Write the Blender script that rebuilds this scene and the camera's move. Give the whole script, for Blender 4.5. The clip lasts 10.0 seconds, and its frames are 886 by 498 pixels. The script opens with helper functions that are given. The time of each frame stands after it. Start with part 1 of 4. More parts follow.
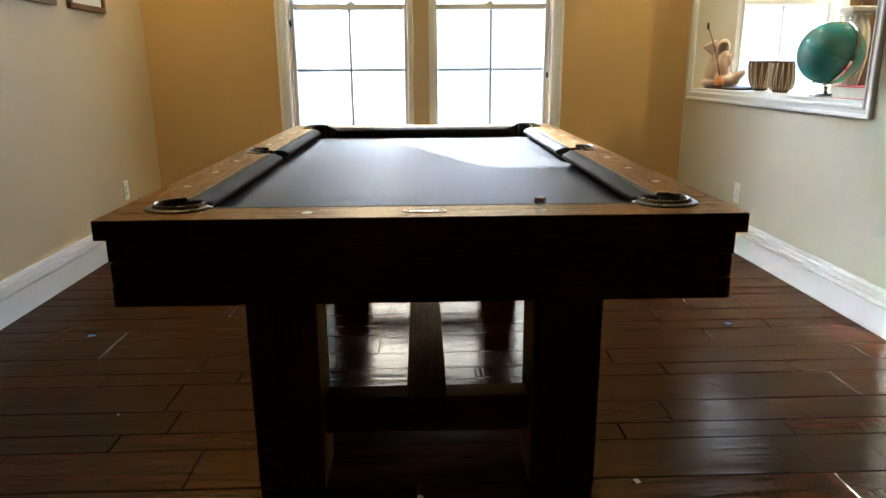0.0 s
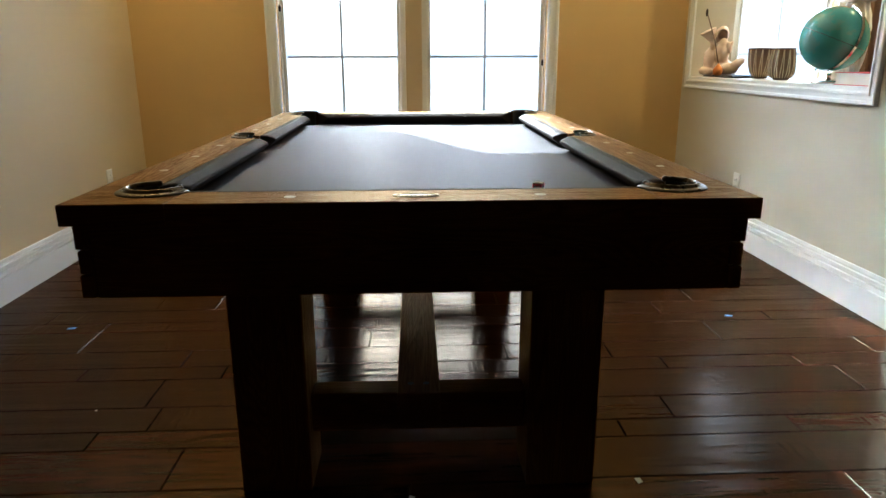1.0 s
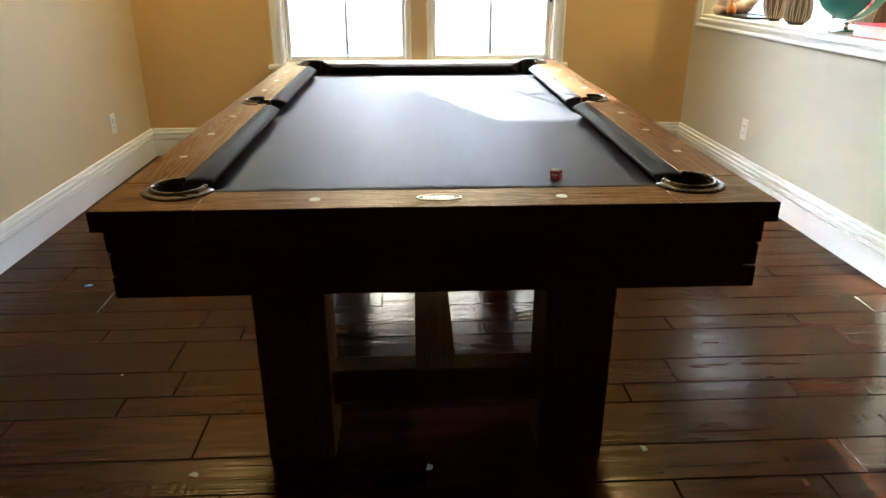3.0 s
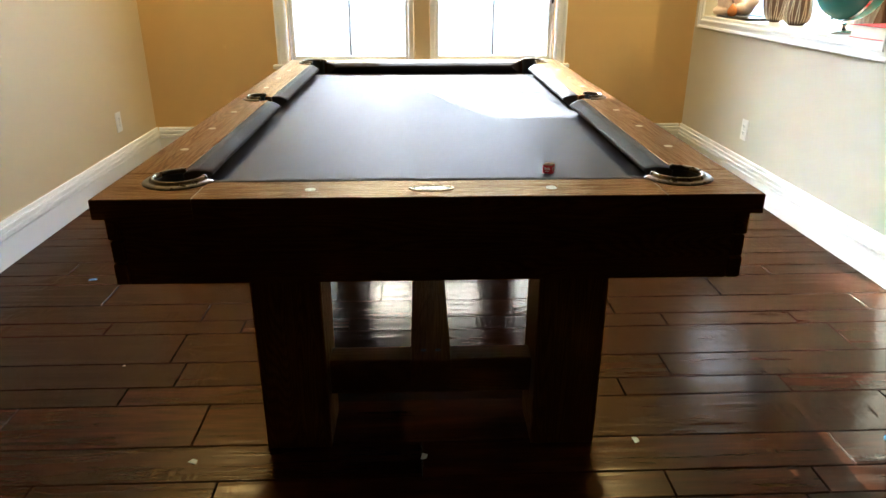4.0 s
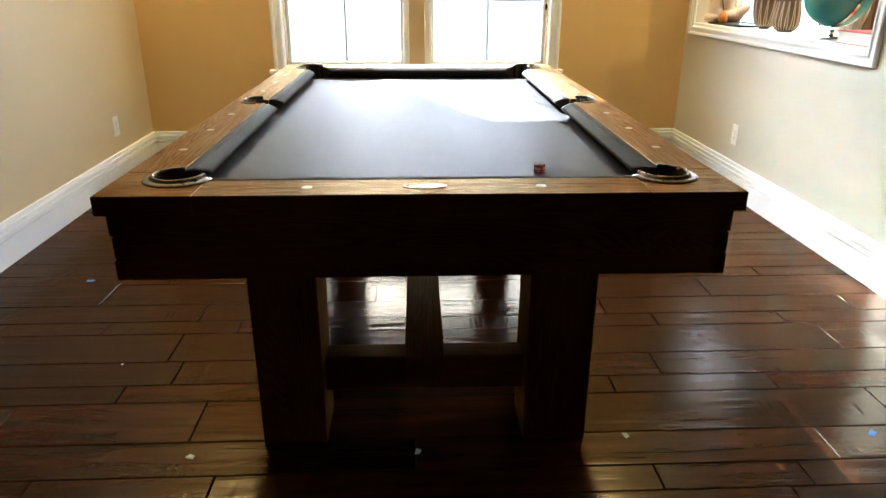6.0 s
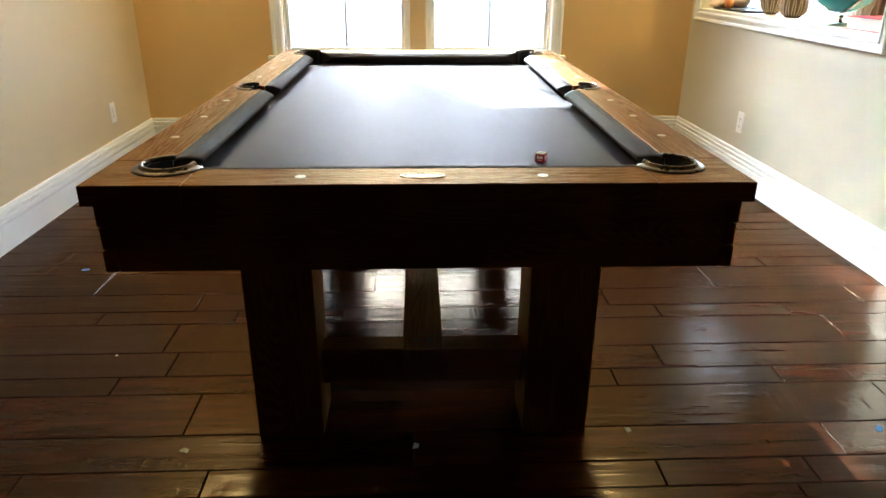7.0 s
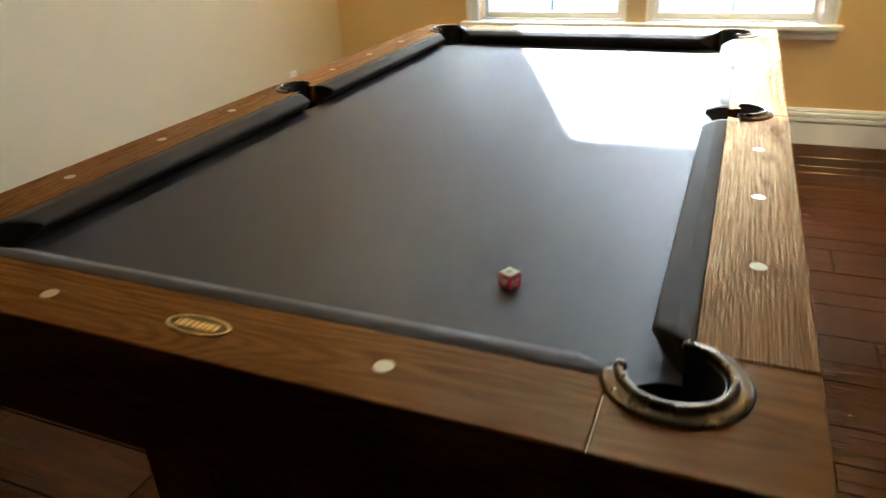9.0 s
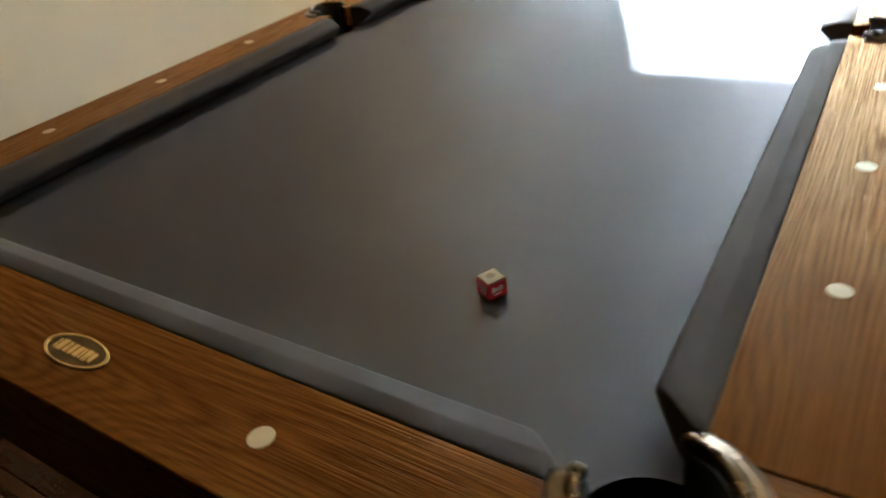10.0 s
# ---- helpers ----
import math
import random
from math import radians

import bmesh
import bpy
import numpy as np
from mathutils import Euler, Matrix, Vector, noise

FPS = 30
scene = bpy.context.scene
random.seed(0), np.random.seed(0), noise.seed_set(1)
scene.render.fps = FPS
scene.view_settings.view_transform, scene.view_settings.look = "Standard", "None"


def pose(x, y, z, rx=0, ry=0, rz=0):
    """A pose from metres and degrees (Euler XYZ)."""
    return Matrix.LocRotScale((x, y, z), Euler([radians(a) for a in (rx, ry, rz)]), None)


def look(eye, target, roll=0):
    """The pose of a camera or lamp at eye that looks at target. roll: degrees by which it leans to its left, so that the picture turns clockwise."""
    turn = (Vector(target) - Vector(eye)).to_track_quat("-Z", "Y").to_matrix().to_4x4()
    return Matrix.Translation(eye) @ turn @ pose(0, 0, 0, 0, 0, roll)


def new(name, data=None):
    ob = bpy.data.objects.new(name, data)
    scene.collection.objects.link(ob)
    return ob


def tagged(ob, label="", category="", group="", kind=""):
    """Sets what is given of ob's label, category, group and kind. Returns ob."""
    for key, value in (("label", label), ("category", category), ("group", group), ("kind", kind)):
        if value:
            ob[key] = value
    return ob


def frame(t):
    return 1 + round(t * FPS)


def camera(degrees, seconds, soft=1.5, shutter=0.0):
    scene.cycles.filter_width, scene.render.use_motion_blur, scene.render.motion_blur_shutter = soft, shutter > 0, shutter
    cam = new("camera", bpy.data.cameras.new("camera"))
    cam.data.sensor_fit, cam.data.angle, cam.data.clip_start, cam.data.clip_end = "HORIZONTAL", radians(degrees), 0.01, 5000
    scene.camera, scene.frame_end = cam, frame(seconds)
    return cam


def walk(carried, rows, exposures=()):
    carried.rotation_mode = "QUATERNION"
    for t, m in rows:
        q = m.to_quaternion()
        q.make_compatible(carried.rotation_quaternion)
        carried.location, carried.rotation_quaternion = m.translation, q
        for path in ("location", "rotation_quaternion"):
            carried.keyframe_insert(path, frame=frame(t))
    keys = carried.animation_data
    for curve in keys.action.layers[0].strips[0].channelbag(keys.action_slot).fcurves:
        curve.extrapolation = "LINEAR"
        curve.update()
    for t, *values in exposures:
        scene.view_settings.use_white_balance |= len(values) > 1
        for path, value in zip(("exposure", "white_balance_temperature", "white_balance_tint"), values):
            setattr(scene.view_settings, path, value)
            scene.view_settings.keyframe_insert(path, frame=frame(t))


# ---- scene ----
cam = camera(65.95, 10.0, shutter=0.4)
PATH = [
    (0, (-0.011, -1.566, 1.106), (0.064, 0.365, 0.591), -0.37),
    (0.5, (-0.009, -1.534, 1.094), (0.073, 0.392, 0.561), -0.57),
    (1, (-0.007, -1.478, 1.071), (0.088, 0.447, 0.535), -0.15),
    (1.5, (-0.001, -1.330, 1.107), (0.109, 0.553, 0.442), 0.42),
    (2, (-0.023, -1.388, 1.257), (0.099, 0.474, 0.538), 0.74),
    (2.5, (-0.045, -1.454, 1.238), (0.058, 0.399, 0.493), -0.15),
    (2.7, (-0.056, -1.451, 1.237), (0.042, 0.398, 0.480), 0.00),
    (3.8, (-0.036, -1.483, 1.225), (0.053, 0.365, 0.465), -0.30),
    (4, (-0.029, -1.496, 1.223), (0.051, 0.356, 0.472), 0.05),
    (4.5, (-0.023, -1.528, 1.223), (0.049, 0.332, 0.491), -0.17),
    (5, (-0.024, -1.540, 1.219), (0.054, 0.323, 0.496), 0.02),
    (5.5, (-0.024, -1.544, 1.216), (0.059, 0.319, 0.492), 0.09),
    (5.7, (-0.025, -1.543, 1.218), (0.063, 0.318, 0.490), 0.16),
    (6.8, (-0.023, -1.512, 1.211), (0.073, 0.337, 0.454), 0.26),
    (7, (-0.015, -1.496, 1.209), (0.072, 0.349, 0.442), 0.30),
    (7.5, (0.054, -1.414, 1.222), (0.021, 0.433, 0.455), -1.04),
    (8, (0.120, -1.210, 1.249), (-0.010, 0.604, 0.418), -3.48),
    (8.2, (0.194, -1.108, 1.250), (0.036, 0.694, 0.399), -3.26),
    (8.5, (0.360, -0.954, 1.266), (0.041, 0.828, 0.415), -1.85),
    (8.7, (0.448, -0.864, 1.272), (0.011, 0.884, 0.403), -1.02),
    (9, (0.550, -0.673, 1.242), (-0.153, 0.975, 0.354), -2.83),
    (9.2, (0.597, -0.557, 1.244), (-0.179, 1.047, 0.335), -3.33),
    (9.5, (0.673, -0.457, 1.234), (-0.278, 1.042, 0.314), -2.74),
    (9.7, (0.697, -0.416, 1.224), (-0.372, 0.976, 0.265), -4.14),
    (10, (0.606, -0.370, 1.210), (-0.361, 1.000, 0.119), -8.25),
]
EXPOSURES = [(t, e, k, 0) for t, e, k in (
    (0.0, 3.46, 4680), (1.5, 3.48, 4680), (2.5, 3.82, 4680), (4.0, 4.27, 4700), (4.5, 4.35, 4700), (7.0, 4.31, 4700),
    (8.0, 4.42, 4700), (8.5, 4.53, 4700), (9.0, 4.24, 4600), (9.5, 4.07, 4450), (10.0, 4.26, 4550))]
walk(cam, [(t, look(eye, target, roll)) for t, eye, target, roll in PATH], EXPOSURES)

# ---- light: low morning sun from beyond the far windows ----
SUN_AZ, SUN_EL = math.atan(0.397), radians(35.2)      # leaning left of straight ahead
world = bpy.data.worlds.new("sky")
scene.world = world
world.use_nodes = True
wn = world.node_tree
sky = wn.nodes.new("ShaderNodeTexSky")
sky.sky_type, sky.sun_disc = "NISHITA", False
sky.sun_elevation, sky.sun_rotation = SUN_EL, -SUN_AZ
sky.air_density, sky.dust_density, sky.ozone_density = 0.8, 5.0, 0.5      # a hazy, whitish sky
wn.links.new(sky.outputs[0], wn.nodes["Background"].inputs[0])
wn.nodes["Background"].inputs[1].default_value = 0.13
sun = new("sun", bpy.data.lights.new("sun", "SUN"))
sun.data.energy, sun.data.angle, sun.data.color = 4.0, radians(0.6), (1.0, 0.94, 0.85)
sun_way = Vector((math.sin(SUN_AZ) * math.cos(SUN_EL), -math.cos(SUN_AZ) * math.cos(SUN_EL), -math.sin(SUN_EL)))
sun.matrix_world = Matrix.Translation((-3, 8, 6)) @ sun_way.to_track_quat("-Z", "Y").to_matrix().to_4x4()


# warm ceiling downlights: x, y, watts, colour
WARM, SOFT = (1.0, 0.64, 0.22), (1.0, 0.78, 0.45)
LAMPS = [(1.45, 0.70, 0.1, SOFT), (-1.40, 0.70, 0.55, WARM), (-1.45, 2.75, 2.1, WARM), (1.50, 2.75, 1.7, WARM), (3.50, 2.40, 5.0, WARM)]
for lx, ly, watts, tone in LAMPS:
    lamp = new("downlight_lamp", bpy.data.lights.new("downlight_lamp", "AREA"))
    lamp.data.shape, lamp.data.size, lamp.data.energy, lamp.data.color = "DISK", 0.15, watts, tone
    lamp.location = (lx, ly, 3.035)
# added fill light: an unseen hanging lamp in the hall lifts the dark apron
FILL_LAMP = (0.9, -4.2, 2.0)
fill_bulb = new("hall_lamp_bulb", bpy.data.lights.new("hall_lamp_bulb", "POINT"))
fill_bulb.data.energy, fill_bulb.data.color, fill_bulb.data.shadow_soft_size = 0.35, (1.0, 0.70, 0.34), 0.10
fill_bulb.location = FILL_LAMP


# ---- materials ----
class Mat:
    """A small builder of procedural materials."""

    def __init__(self, name, color, rough=0.5, metal=0.0, **kw):
        self.m = bpy.data.materials.new(name)
        self.m.use_nodes = True
        self.t = self.m.node_tree
        self.b = self.t.nodes["Principled BSDF"]
        self.put("Base Color", (*color, 1))
        self.put("Roughness", rough)
        self.put("Metallic", metal)
        for k, v in kw.items():
            self.put(k.replace("_", " "), v)

    def put(self, key, v):
        self.b.inputs[key].default_value = v

    def node(self, kind, **props):
        n = self.t.nodes.new(kind)
        for k, v in props.items():
            if k == "operation":
                n.operation = v
            elif k == "blend":
                n.data_type, n.blend_type = "RGBA", v
            else:
                n.inputs[k].default_value = v
        return n

    def link(self, a, b):
        self.t.links.new(a, b)

    def coords(self, scale=(1, 1, 1), rand=0.0):
        tc = self.t.nodes.new("ShaderNodeTexCoord")
        mp = self.t.nodes.new("ShaderNodeMapping")
        mp.inputs["Scale"].default_value = scale
        out = tc.outputs["Object"]
        if rand:
            info = self.t.nodes.new("ShaderNodeObjectInfo")
            mul = self.node("ShaderNodeVectorMath", operation="ADD")
            sc = self.node("ShaderNodeMath", operation="MULTIPLY")
            self.link(info.outputs["Random"], sc.inputs[0])
            sc.inputs[1].default_value = rand
            self.link(out, mul.inputs[0])
            self.link(sc.outputs[0], mul.inputs[1])
            out = mul.outputs[0]
        self.link(out, mp.inputs[0])
        return mp.outputs[0]

    def noise(self, vec, scale, detail=4, rough=0.55, distortion=0.0):
        n = self.node("ShaderNodeTexNoise", Scale=scale, Detail=detail, Roughness=rough, Distortion=distortion)
        self.link(vec, n.inputs["Vector"])
        return n.outputs["Fac"]

    def ramp(self, fac, *stops):
        r = self.t.nodes.new("ShaderNodeValToRGB")
        while len(r.color_ramp.elements) < len(stops):
            r.color_ramp.elements.new(0.5)
        for e, (p, c) in zip(r.color_ramp.elements, stops):
            e.position = p
            e.color = (*c, 1) if isinstance(c, tuple) else (c, c, c, 1)
        self.link(fac, r.inputs[0])
        return r.outputs[0]

    def mix(self, fac, a, b, blend="MIX"):
        n = self.node("ShaderNodeMix", blend=blend)
        if isinstance(fac, float):
            n.inputs[0].default_value = fac
        else:
            self.link(fac, n.inputs[0])
        for k, v in ((6, a), (7, b)):
            if isinstance(v, tuple):
                n.inputs[k].default_value = (*v, 1)
            else:
                self.link(v, n.inputs[k])
        return n.outputs[2]

    def bump(self, height, strength, dist=0.002, base=None):
        n = self.node("ShaderNodeBump", Strength=strength, Distance=dist)
        self.link(height, n.inputs["Height"])
        if base is not None:
            self.link(base, n.inputs["Normal"])
        self.link(n.outputs[0], self.b.inputs["Normal"])
        return n.outputs[0]

    def varnish(self, tint, amount, rough, normal, ior=1.5, mask=None, floor=0.0):
        """An amber varnish: a tinted gloss laid over the surface by its Fresnel share."""
        self.put("Specular IOR Level", 0.0)
        g = self.t.nodes.new("ShaderNodeBsdfGlossy")
        g.inputs["Color"].default_value = (*tint, 1)
        if isinstance(rough, float):
            g.inputs["Roughness"].default_value = rough
        else:
            self.link(rough, g.inputs["Roughness"])
        f = self.node("ShaderNodeFresnel", IOR=ior)
        k = self.node("ShaderNodeMath", operation="MULTIPLY_ADD")
        k.inputs[1].default_value, k.inputs[2].default_value = amount, floor
        k.use_clamp = True
        self.link(f.outputs[0], k.inputs[0])
        share = k.outputs[0]
        if mask is not None:
            w = self.node("ShaderNodeMath", operation="MULTIPLY")
            self.link(share, w.inputs[0])
            self.link(mask, w.inputs[1])
            share = w.outputs[0]
        for n in (g, f):
            self.link(normal, n.inputs["Normal"])
        m = self.t.nodes.new("ShaderNodeMixShader")
        self.link(share, m.inputs[0])
        self.link(self.b.outputs[0], m.inputs[1])
        self.link(g.outputs[0], m.inputs[2])
        self.link(m.outputs[0], self.t.nodes["Material Output"].inputs["Surface"])

    def color(self, out):
        self.link(out, self.b.inputs["Base Color"])

    def rough(self, out):
        self.link(out, self.b.inputs["Roughness"])


def paint(name, color, rough=0.55, peel=0.25, scale=180):
    a = Mat(name, color, rough)
    v = a.coords()
    big = a.noise(v, 1.3, 5)
    a.color(a.mix(big, tuple(c * 0.94 for c in color), tuple(min(1, c * 1.05) for c in color)))
    a.bump(a.noise(v, scale, 3), peel, 0.001)
    return a.m


def wood(name, dark, mid, light, along, rough=0.30, relief=0.27, rand=7.0):
    """Brushed oak: cathedral figure of warped rings, with open pores drawn out along the board (axis 0, 1 or 2)."""
    a = Mat(name, mid, rough)
    st = [7.0, 7.0, 7.0]
    st[along] = 0.6
    w = a.noise(a.coords(tuple(st), rand), 0.9, 2.0, 0.45, 0.4)
    rings = a.node("ShaderNodeMath", operation="MULTIPLY")
    a.link(w, rings.inputs[0])
    rings.inputs[1].default_value = 135.0
    saw = a.node("ShaderNodeMath", operation="PINGPONG")
    a.link(rings.outputs[0], saw.inputs[0])
    saw.inputs[1].default_value = 1.0
    st2 = [420.0, 420.0, 420.0]
    st2[along] = 22.0
    pore = a.noise(a.coords(tuple(st2), rand), 1.0, 2, 0.6)
    st3 = [260.0, 260.0, 260.0]
    st3[along] = 5.0
    ridge = a.ramp(a.noise(a.coords(tuple(st3), rand), 1.0, 2, 0.5, 0.4), (0.42, 0.0), (0.58, 1.0))
    broad = a.noise(a.coords((3, 3, 3), rand), 1.5, 3)
    figure = a.ramp(saw.outputs[0], (0.0, tuple(0.22 * p + 0.78 * q for p, q in zip(dark, mid))), (0.30, mid), (1.0, tuple(0.4 * p + 0.6 * q for p, q in zip(mid, light))))
    early = a.ramp(saw.outputs[0], (0.05, 1.0), (0.6, 0.35))
    pits = a.mix(1.0, a.ramp(pore, (0.42, 1.0), (0.56, 0.0)), early, "MULTIPLY")
    c = a.mix(a.mix(0.24, (0.0, 0.0, 0.0), pits), figure, dark)
    c = a.mix(a.ramp(broad, (0.3, 0.0), (0.75, 0.4)), c, mid)
    c = a.mix(a.ramp(ridge, (0.0, 0.15), (1.0, 0.0)), c, dark)
    a.color(c)
    inv = a.mix(pits, (1.0, 1.0, 1.0), (0.0, 0.0, 0.0))
    h = a.mix(0.25, inv, a.ramp(saw.outputs[0], (0.0, 0.2), (0.35, 1.0)))
    h = a.mix(0.60, h, ridge)
    nb = a.bump(h, relief, 0.0022)
    worn = a.mix(1.0, a.mix(pits, (1.0, 1.0, 1.0), (0.48, 0.48, 0.48)), a.ramp(saw.outputs[0], (0.05, 0.78), (0.6, 1.0)), "MULTIPLY")
    worn = a.mix(1.0, worn, a.ramp(ridge, (0.0, 0.50), (1.0, 1.0)), "MULTIPLY")
    a.varnish((1.0, 0.74, 0.40), 0.45, a.ramp(pore, (0.35, rough + 0.16), (0.65, rough)), nb, ior=1.36, mask=worn)
    return a.m


M = {}
M["wall"] = paint("greige_wall_paint", (0.565, 0.520, 0.408), 0.6)
M["accent"] = paint("golden_tan_wall_paint", (0.61, 0.400, 0.135), 0.6)
# greige of the west wall with warm lamp light put into the colour
M["wall_lamplit"] = paint("lamplit_greige_wall_paint", (0.60, 0.480, 0.275), 0.6)
# near-black brown so that the unseen hall returns little light
M["dim"] = paint("bounce_cutting_brown", (0.06, 0.045, 0.03), 0.7)
M["ceiling"] = paint("ceiling_white", (0.78, 0.75, 0.68), 0.8)
M["trim"] = paint("white_trim_paint", (0.81, 0.81, 0.79), 0.32, 0.06, 60)
M["sash"] = paint("cream_window_paint", (0.78, 0.75, 0.66), 0.35, 0.05, 60)
M["grille"] = paint("grey_grille_paint", (0.42, 0.42, 0.41), 0.5, 0.03, 60)
# cream paint with the mullion's shade put into the colour as tan
M["mullion"] = paint("shaded_cream_mullion_paint", (0.60, 0.46, 0.25), 0.45, 0.05, 60)
M["stucco"] = paint("pale_stucco", (0.78, 0.76, 0.72), 0.9, 0.6, 60)
M["roof"] = paint("weathered_roof_tile", (0.40, 0.27, 0.19), 0.9, 0.6, 30)
M["concrete"] = paint("pale_concrete", (0.58, 0.57, 0.54), 0.9, 0.5, 40)
OAK = ((0.015, 0.0038, 0.0003), (0.076, 0.0215, 0.0008), (0.108, 0.0350, 0.0016))
M["oak_x"] = wood("dark_oak_along_x", *OAK, 0)
M["oak_y"] = wood("dark_oak_along_y", *OAK, 1)
M["oak_z"] = wood("dark_oak_along_z", *OAK, 2)


def floor_wood():
    a = Mat("hand_scraped_hardwood", (0.05, 0.02, 0.012), 0.3)
    info = a.t.nodes.new("ShaderNodeObjectInfo")
    g = a.noise(a.coords((1.1, 11, 11), 37.0), 2.2, 6, 0.6, 0.5)
    fine = a.noise(a.coords((8, 160, 160), 37.0), 1.0, 3)
    c = a.ramp(g, (0.2, (0.009, 0.0022, 0.0006)), (0.5, (0.025, 0.0063, 0.0015)), (0.85, (0.052, 0.0138, 0.0034)))
    tint = a.ramp(info.outputs["Random"], (0.0, 0.50), (0.5, 0.88), (1.0, 1.35))
    c = a.mix(1.0, c, tint, "MULTIPLY")
    c = a.mix(a.ramp(fine, (0.36, 0.35), (0.54, 0.0)), c, (0.012, 0.0035, 0.001))
    a.color(c)
    scrape = a.noise(a.coords((1.6, 13, 13), 21.0), 1.0, 1)
    ripple = a.noise(a.coords((46, 5, 5), 21.0), 1.0, 1)
    where = a.ramp(a.noise(a.coords((2.2, 6, 6), 5.0), 1.3, 2), (0.55, 0.0), (0.62, 0.75))
    n1 = a.bump(a.mix(where, scrape, ripple), 0.42, 0.006)
    streak = a.noise(a.coords((3.5, 60, 60), 13.0), 1.0, 2)
    n2 = a.bump(streak, 0.45, 0.0016, n1)
    n3 = a.bump(fine, 0.16, 0.0008, n2)
    a.varnish((1.0, 0.80, 0.56), 0.46, a.ramp(g, (0.3, 0.15), (0.7, 0.24)), n3)
    return a.m


M["plank"] = floor_wood()


def cloth(name, color, rough=0.58, gloss=0.33, floor=0.0, sheen=0.05):
    a = Mat(name, color, rough, Sheen_Weight=sheen, Sheen_Roughness=0.35, Sheen_Tint=(1.0, 0.94, 0.92, 1))
    v = a.coords()
    weave = a.noise(v, 1400, 2)
    blot = a.noise(v, 5, 4)
    a.color(a.mix(blot, tuple(c * 0.9 for c in color), tuple(c * 1.1 for c in color)))
    a.varnish((1.0, 0.93, 0.86), gloss, rough, a.bump(weave, 0.35, 0.0006), ior=1.34, floor=floor)
    return a.m


M["bed"] = cloth("charcoal_bed_cloth", (0.0120, 0.0082, 0.0066), 0.43, 0.11, 0.020)
M["cushion"] = cloth("charcoal_cushion_cloth", (0.0350, 0.0270, 0.0205), 0.62, 0.08, 0.003, 0.02)


def metal(name, color, rough):
    a = Mat(name, color, rough, 1.0)
    n = a.noise(a.coords(), 60, 4)
    a.color(a.mix(a.ramp(n, (0.35, 0.0), (0.7, 1.0)), tuple(c * 0.6 for c in color), color))
    a.rough(a.ramp(n, (0.3, rough + 0.12), (0.7, rough)))
    return a.m


M["bronze"] = metal("antique_bronze", (0.085, 0.060, 0.030), 0.24)
M["brass"] = metal("brushed_brass", (0.58, 0.38, 0.12), 0.36)
M["old_brass"] = metal("aged_brass", (0.080, 0.048, 0.015), 0.5)
M["chrome"] = metal("chrome", (0.75, 0.74, 0.72), 0.14)
M["dark_metal"] = metal("dark_metal", (0.05, 0.045, 0.04), 0.4)


def plain(name, color, rough=0.5, spread=0.12, scale=9, **kw):
    a = Mat(name, color, rough, **kw)
    n = a.noise(a.coords(), scale, 4)
    a.color(a.mix(n, tuple(c * (1 - spread) for c in color), tuple(min(1, c * (1 + spread)) for c in color)))
    a.bump(a.noise(a.coords(), 300, 2), 0.12, 0.0006)
    return a.m


M["black_leather"] = plain("black_pocket_leather", (0.012, 0.012, 0.012), 0.55)
M["inlay"] = plain("cream_inlay", (0.36, 0.26, 0.135), 0.6, 0.06)
# light glossy brown that imitates the glint in the rail joints
M["joint_glint"] = plain("brown_joint_glint", (0.32, 0.215, 0.13), 0.16)
M["slate_frame"] = plain("dark_frame_wood", (0.03, 0.02, 0.014), 0.7)
M["chalk_red"] = plain("red_chalk_paper", (0.55, 0.018, 0.03), 0.45, 0.05)
M["chalk_top"] = plain("tan_chalk", (0.24, 0.185, 0.105), 0.9)
M["chalk_dent"] = plain("worn_chalk", (0.12, 0.095, 0.055), 0.95)
M["white"] = plain("white_print", (0.85, 0.84, 0.80), 0.5, 0.04)
M["outlet"] = plain("white_plastic", (0.80, 0.78, 0.72), 0.3, 0.03)
M["slot"] = plain("dark_slot", (0.02, 0.02, 0.02), 0.6)
M["tape"] = plain("blue_masking_tape", (0.12, 0.30, 0.72), 0.7)
M["paper"] = plain("scrap_paper", (0.62, 0.62, 0.58), 0.8)
M["figurine"] = plain("pale_pink_ceramic", (0.78, 0.62, 0.52), 0.4, 0.14, 22)
M["black"] = plain("black_lacquer", (0.015, 0.015, 0.015), 0.35)
M["drum"] = plain("brown_drum_shell", (0.16, 0.10, 0.065), 0.6, 0.25, 30)
M["cord"] = plain("cream_cord", (0.62, 0.53, 0.40), 0.8)
def map_globe():
    """A glossy teal globe with faint olive lands."""
    a = Mat("teal_map_globe", (0.06, 0.26, 0.24), 0.10)
    v = a.coords()
    sea = a.mix(a.noise(v, 9, 4), (0.065, 0.265, 0.250), (0.105, 0.350, 0.315))
    a.color(a.mix(a.ramp(a.noise(v, 7, 5, 0.6), (0.53, 0.0), (0.58, 0.30)), sea, (0.22, 0.24, 0.15)))
    a.rough(a.ramp(a.noise(v, 60, 2), (0.3, 0.08), (0.7, 0.13)))
    return a.m


M["globe_teal"] = map_globe()
M["red"] = plain("red_book_cloth", (0.55, 0.03, 0.06), 0.6)
M["pages"] = plain("book_pages", (0.80, 0.76, 0.68), 0.8)
M["frame_wood"] = plain("dark_gilt_frame", (0.14, 0.075, 0.03), 0.4, 0.3, 40)
M["amber"] = plain("amber_glaze", (0.62, 0.24, 0.06), 0.2, 0.2, 30)
M["drape"] = plain("brown_drape", (0.17, 0.095, 0.045), 0.85, 0.25, 14)
M["bark"] = plain("brown_bark", (0.16, 0.11, 0.07), 0.9, 0.3, 30)
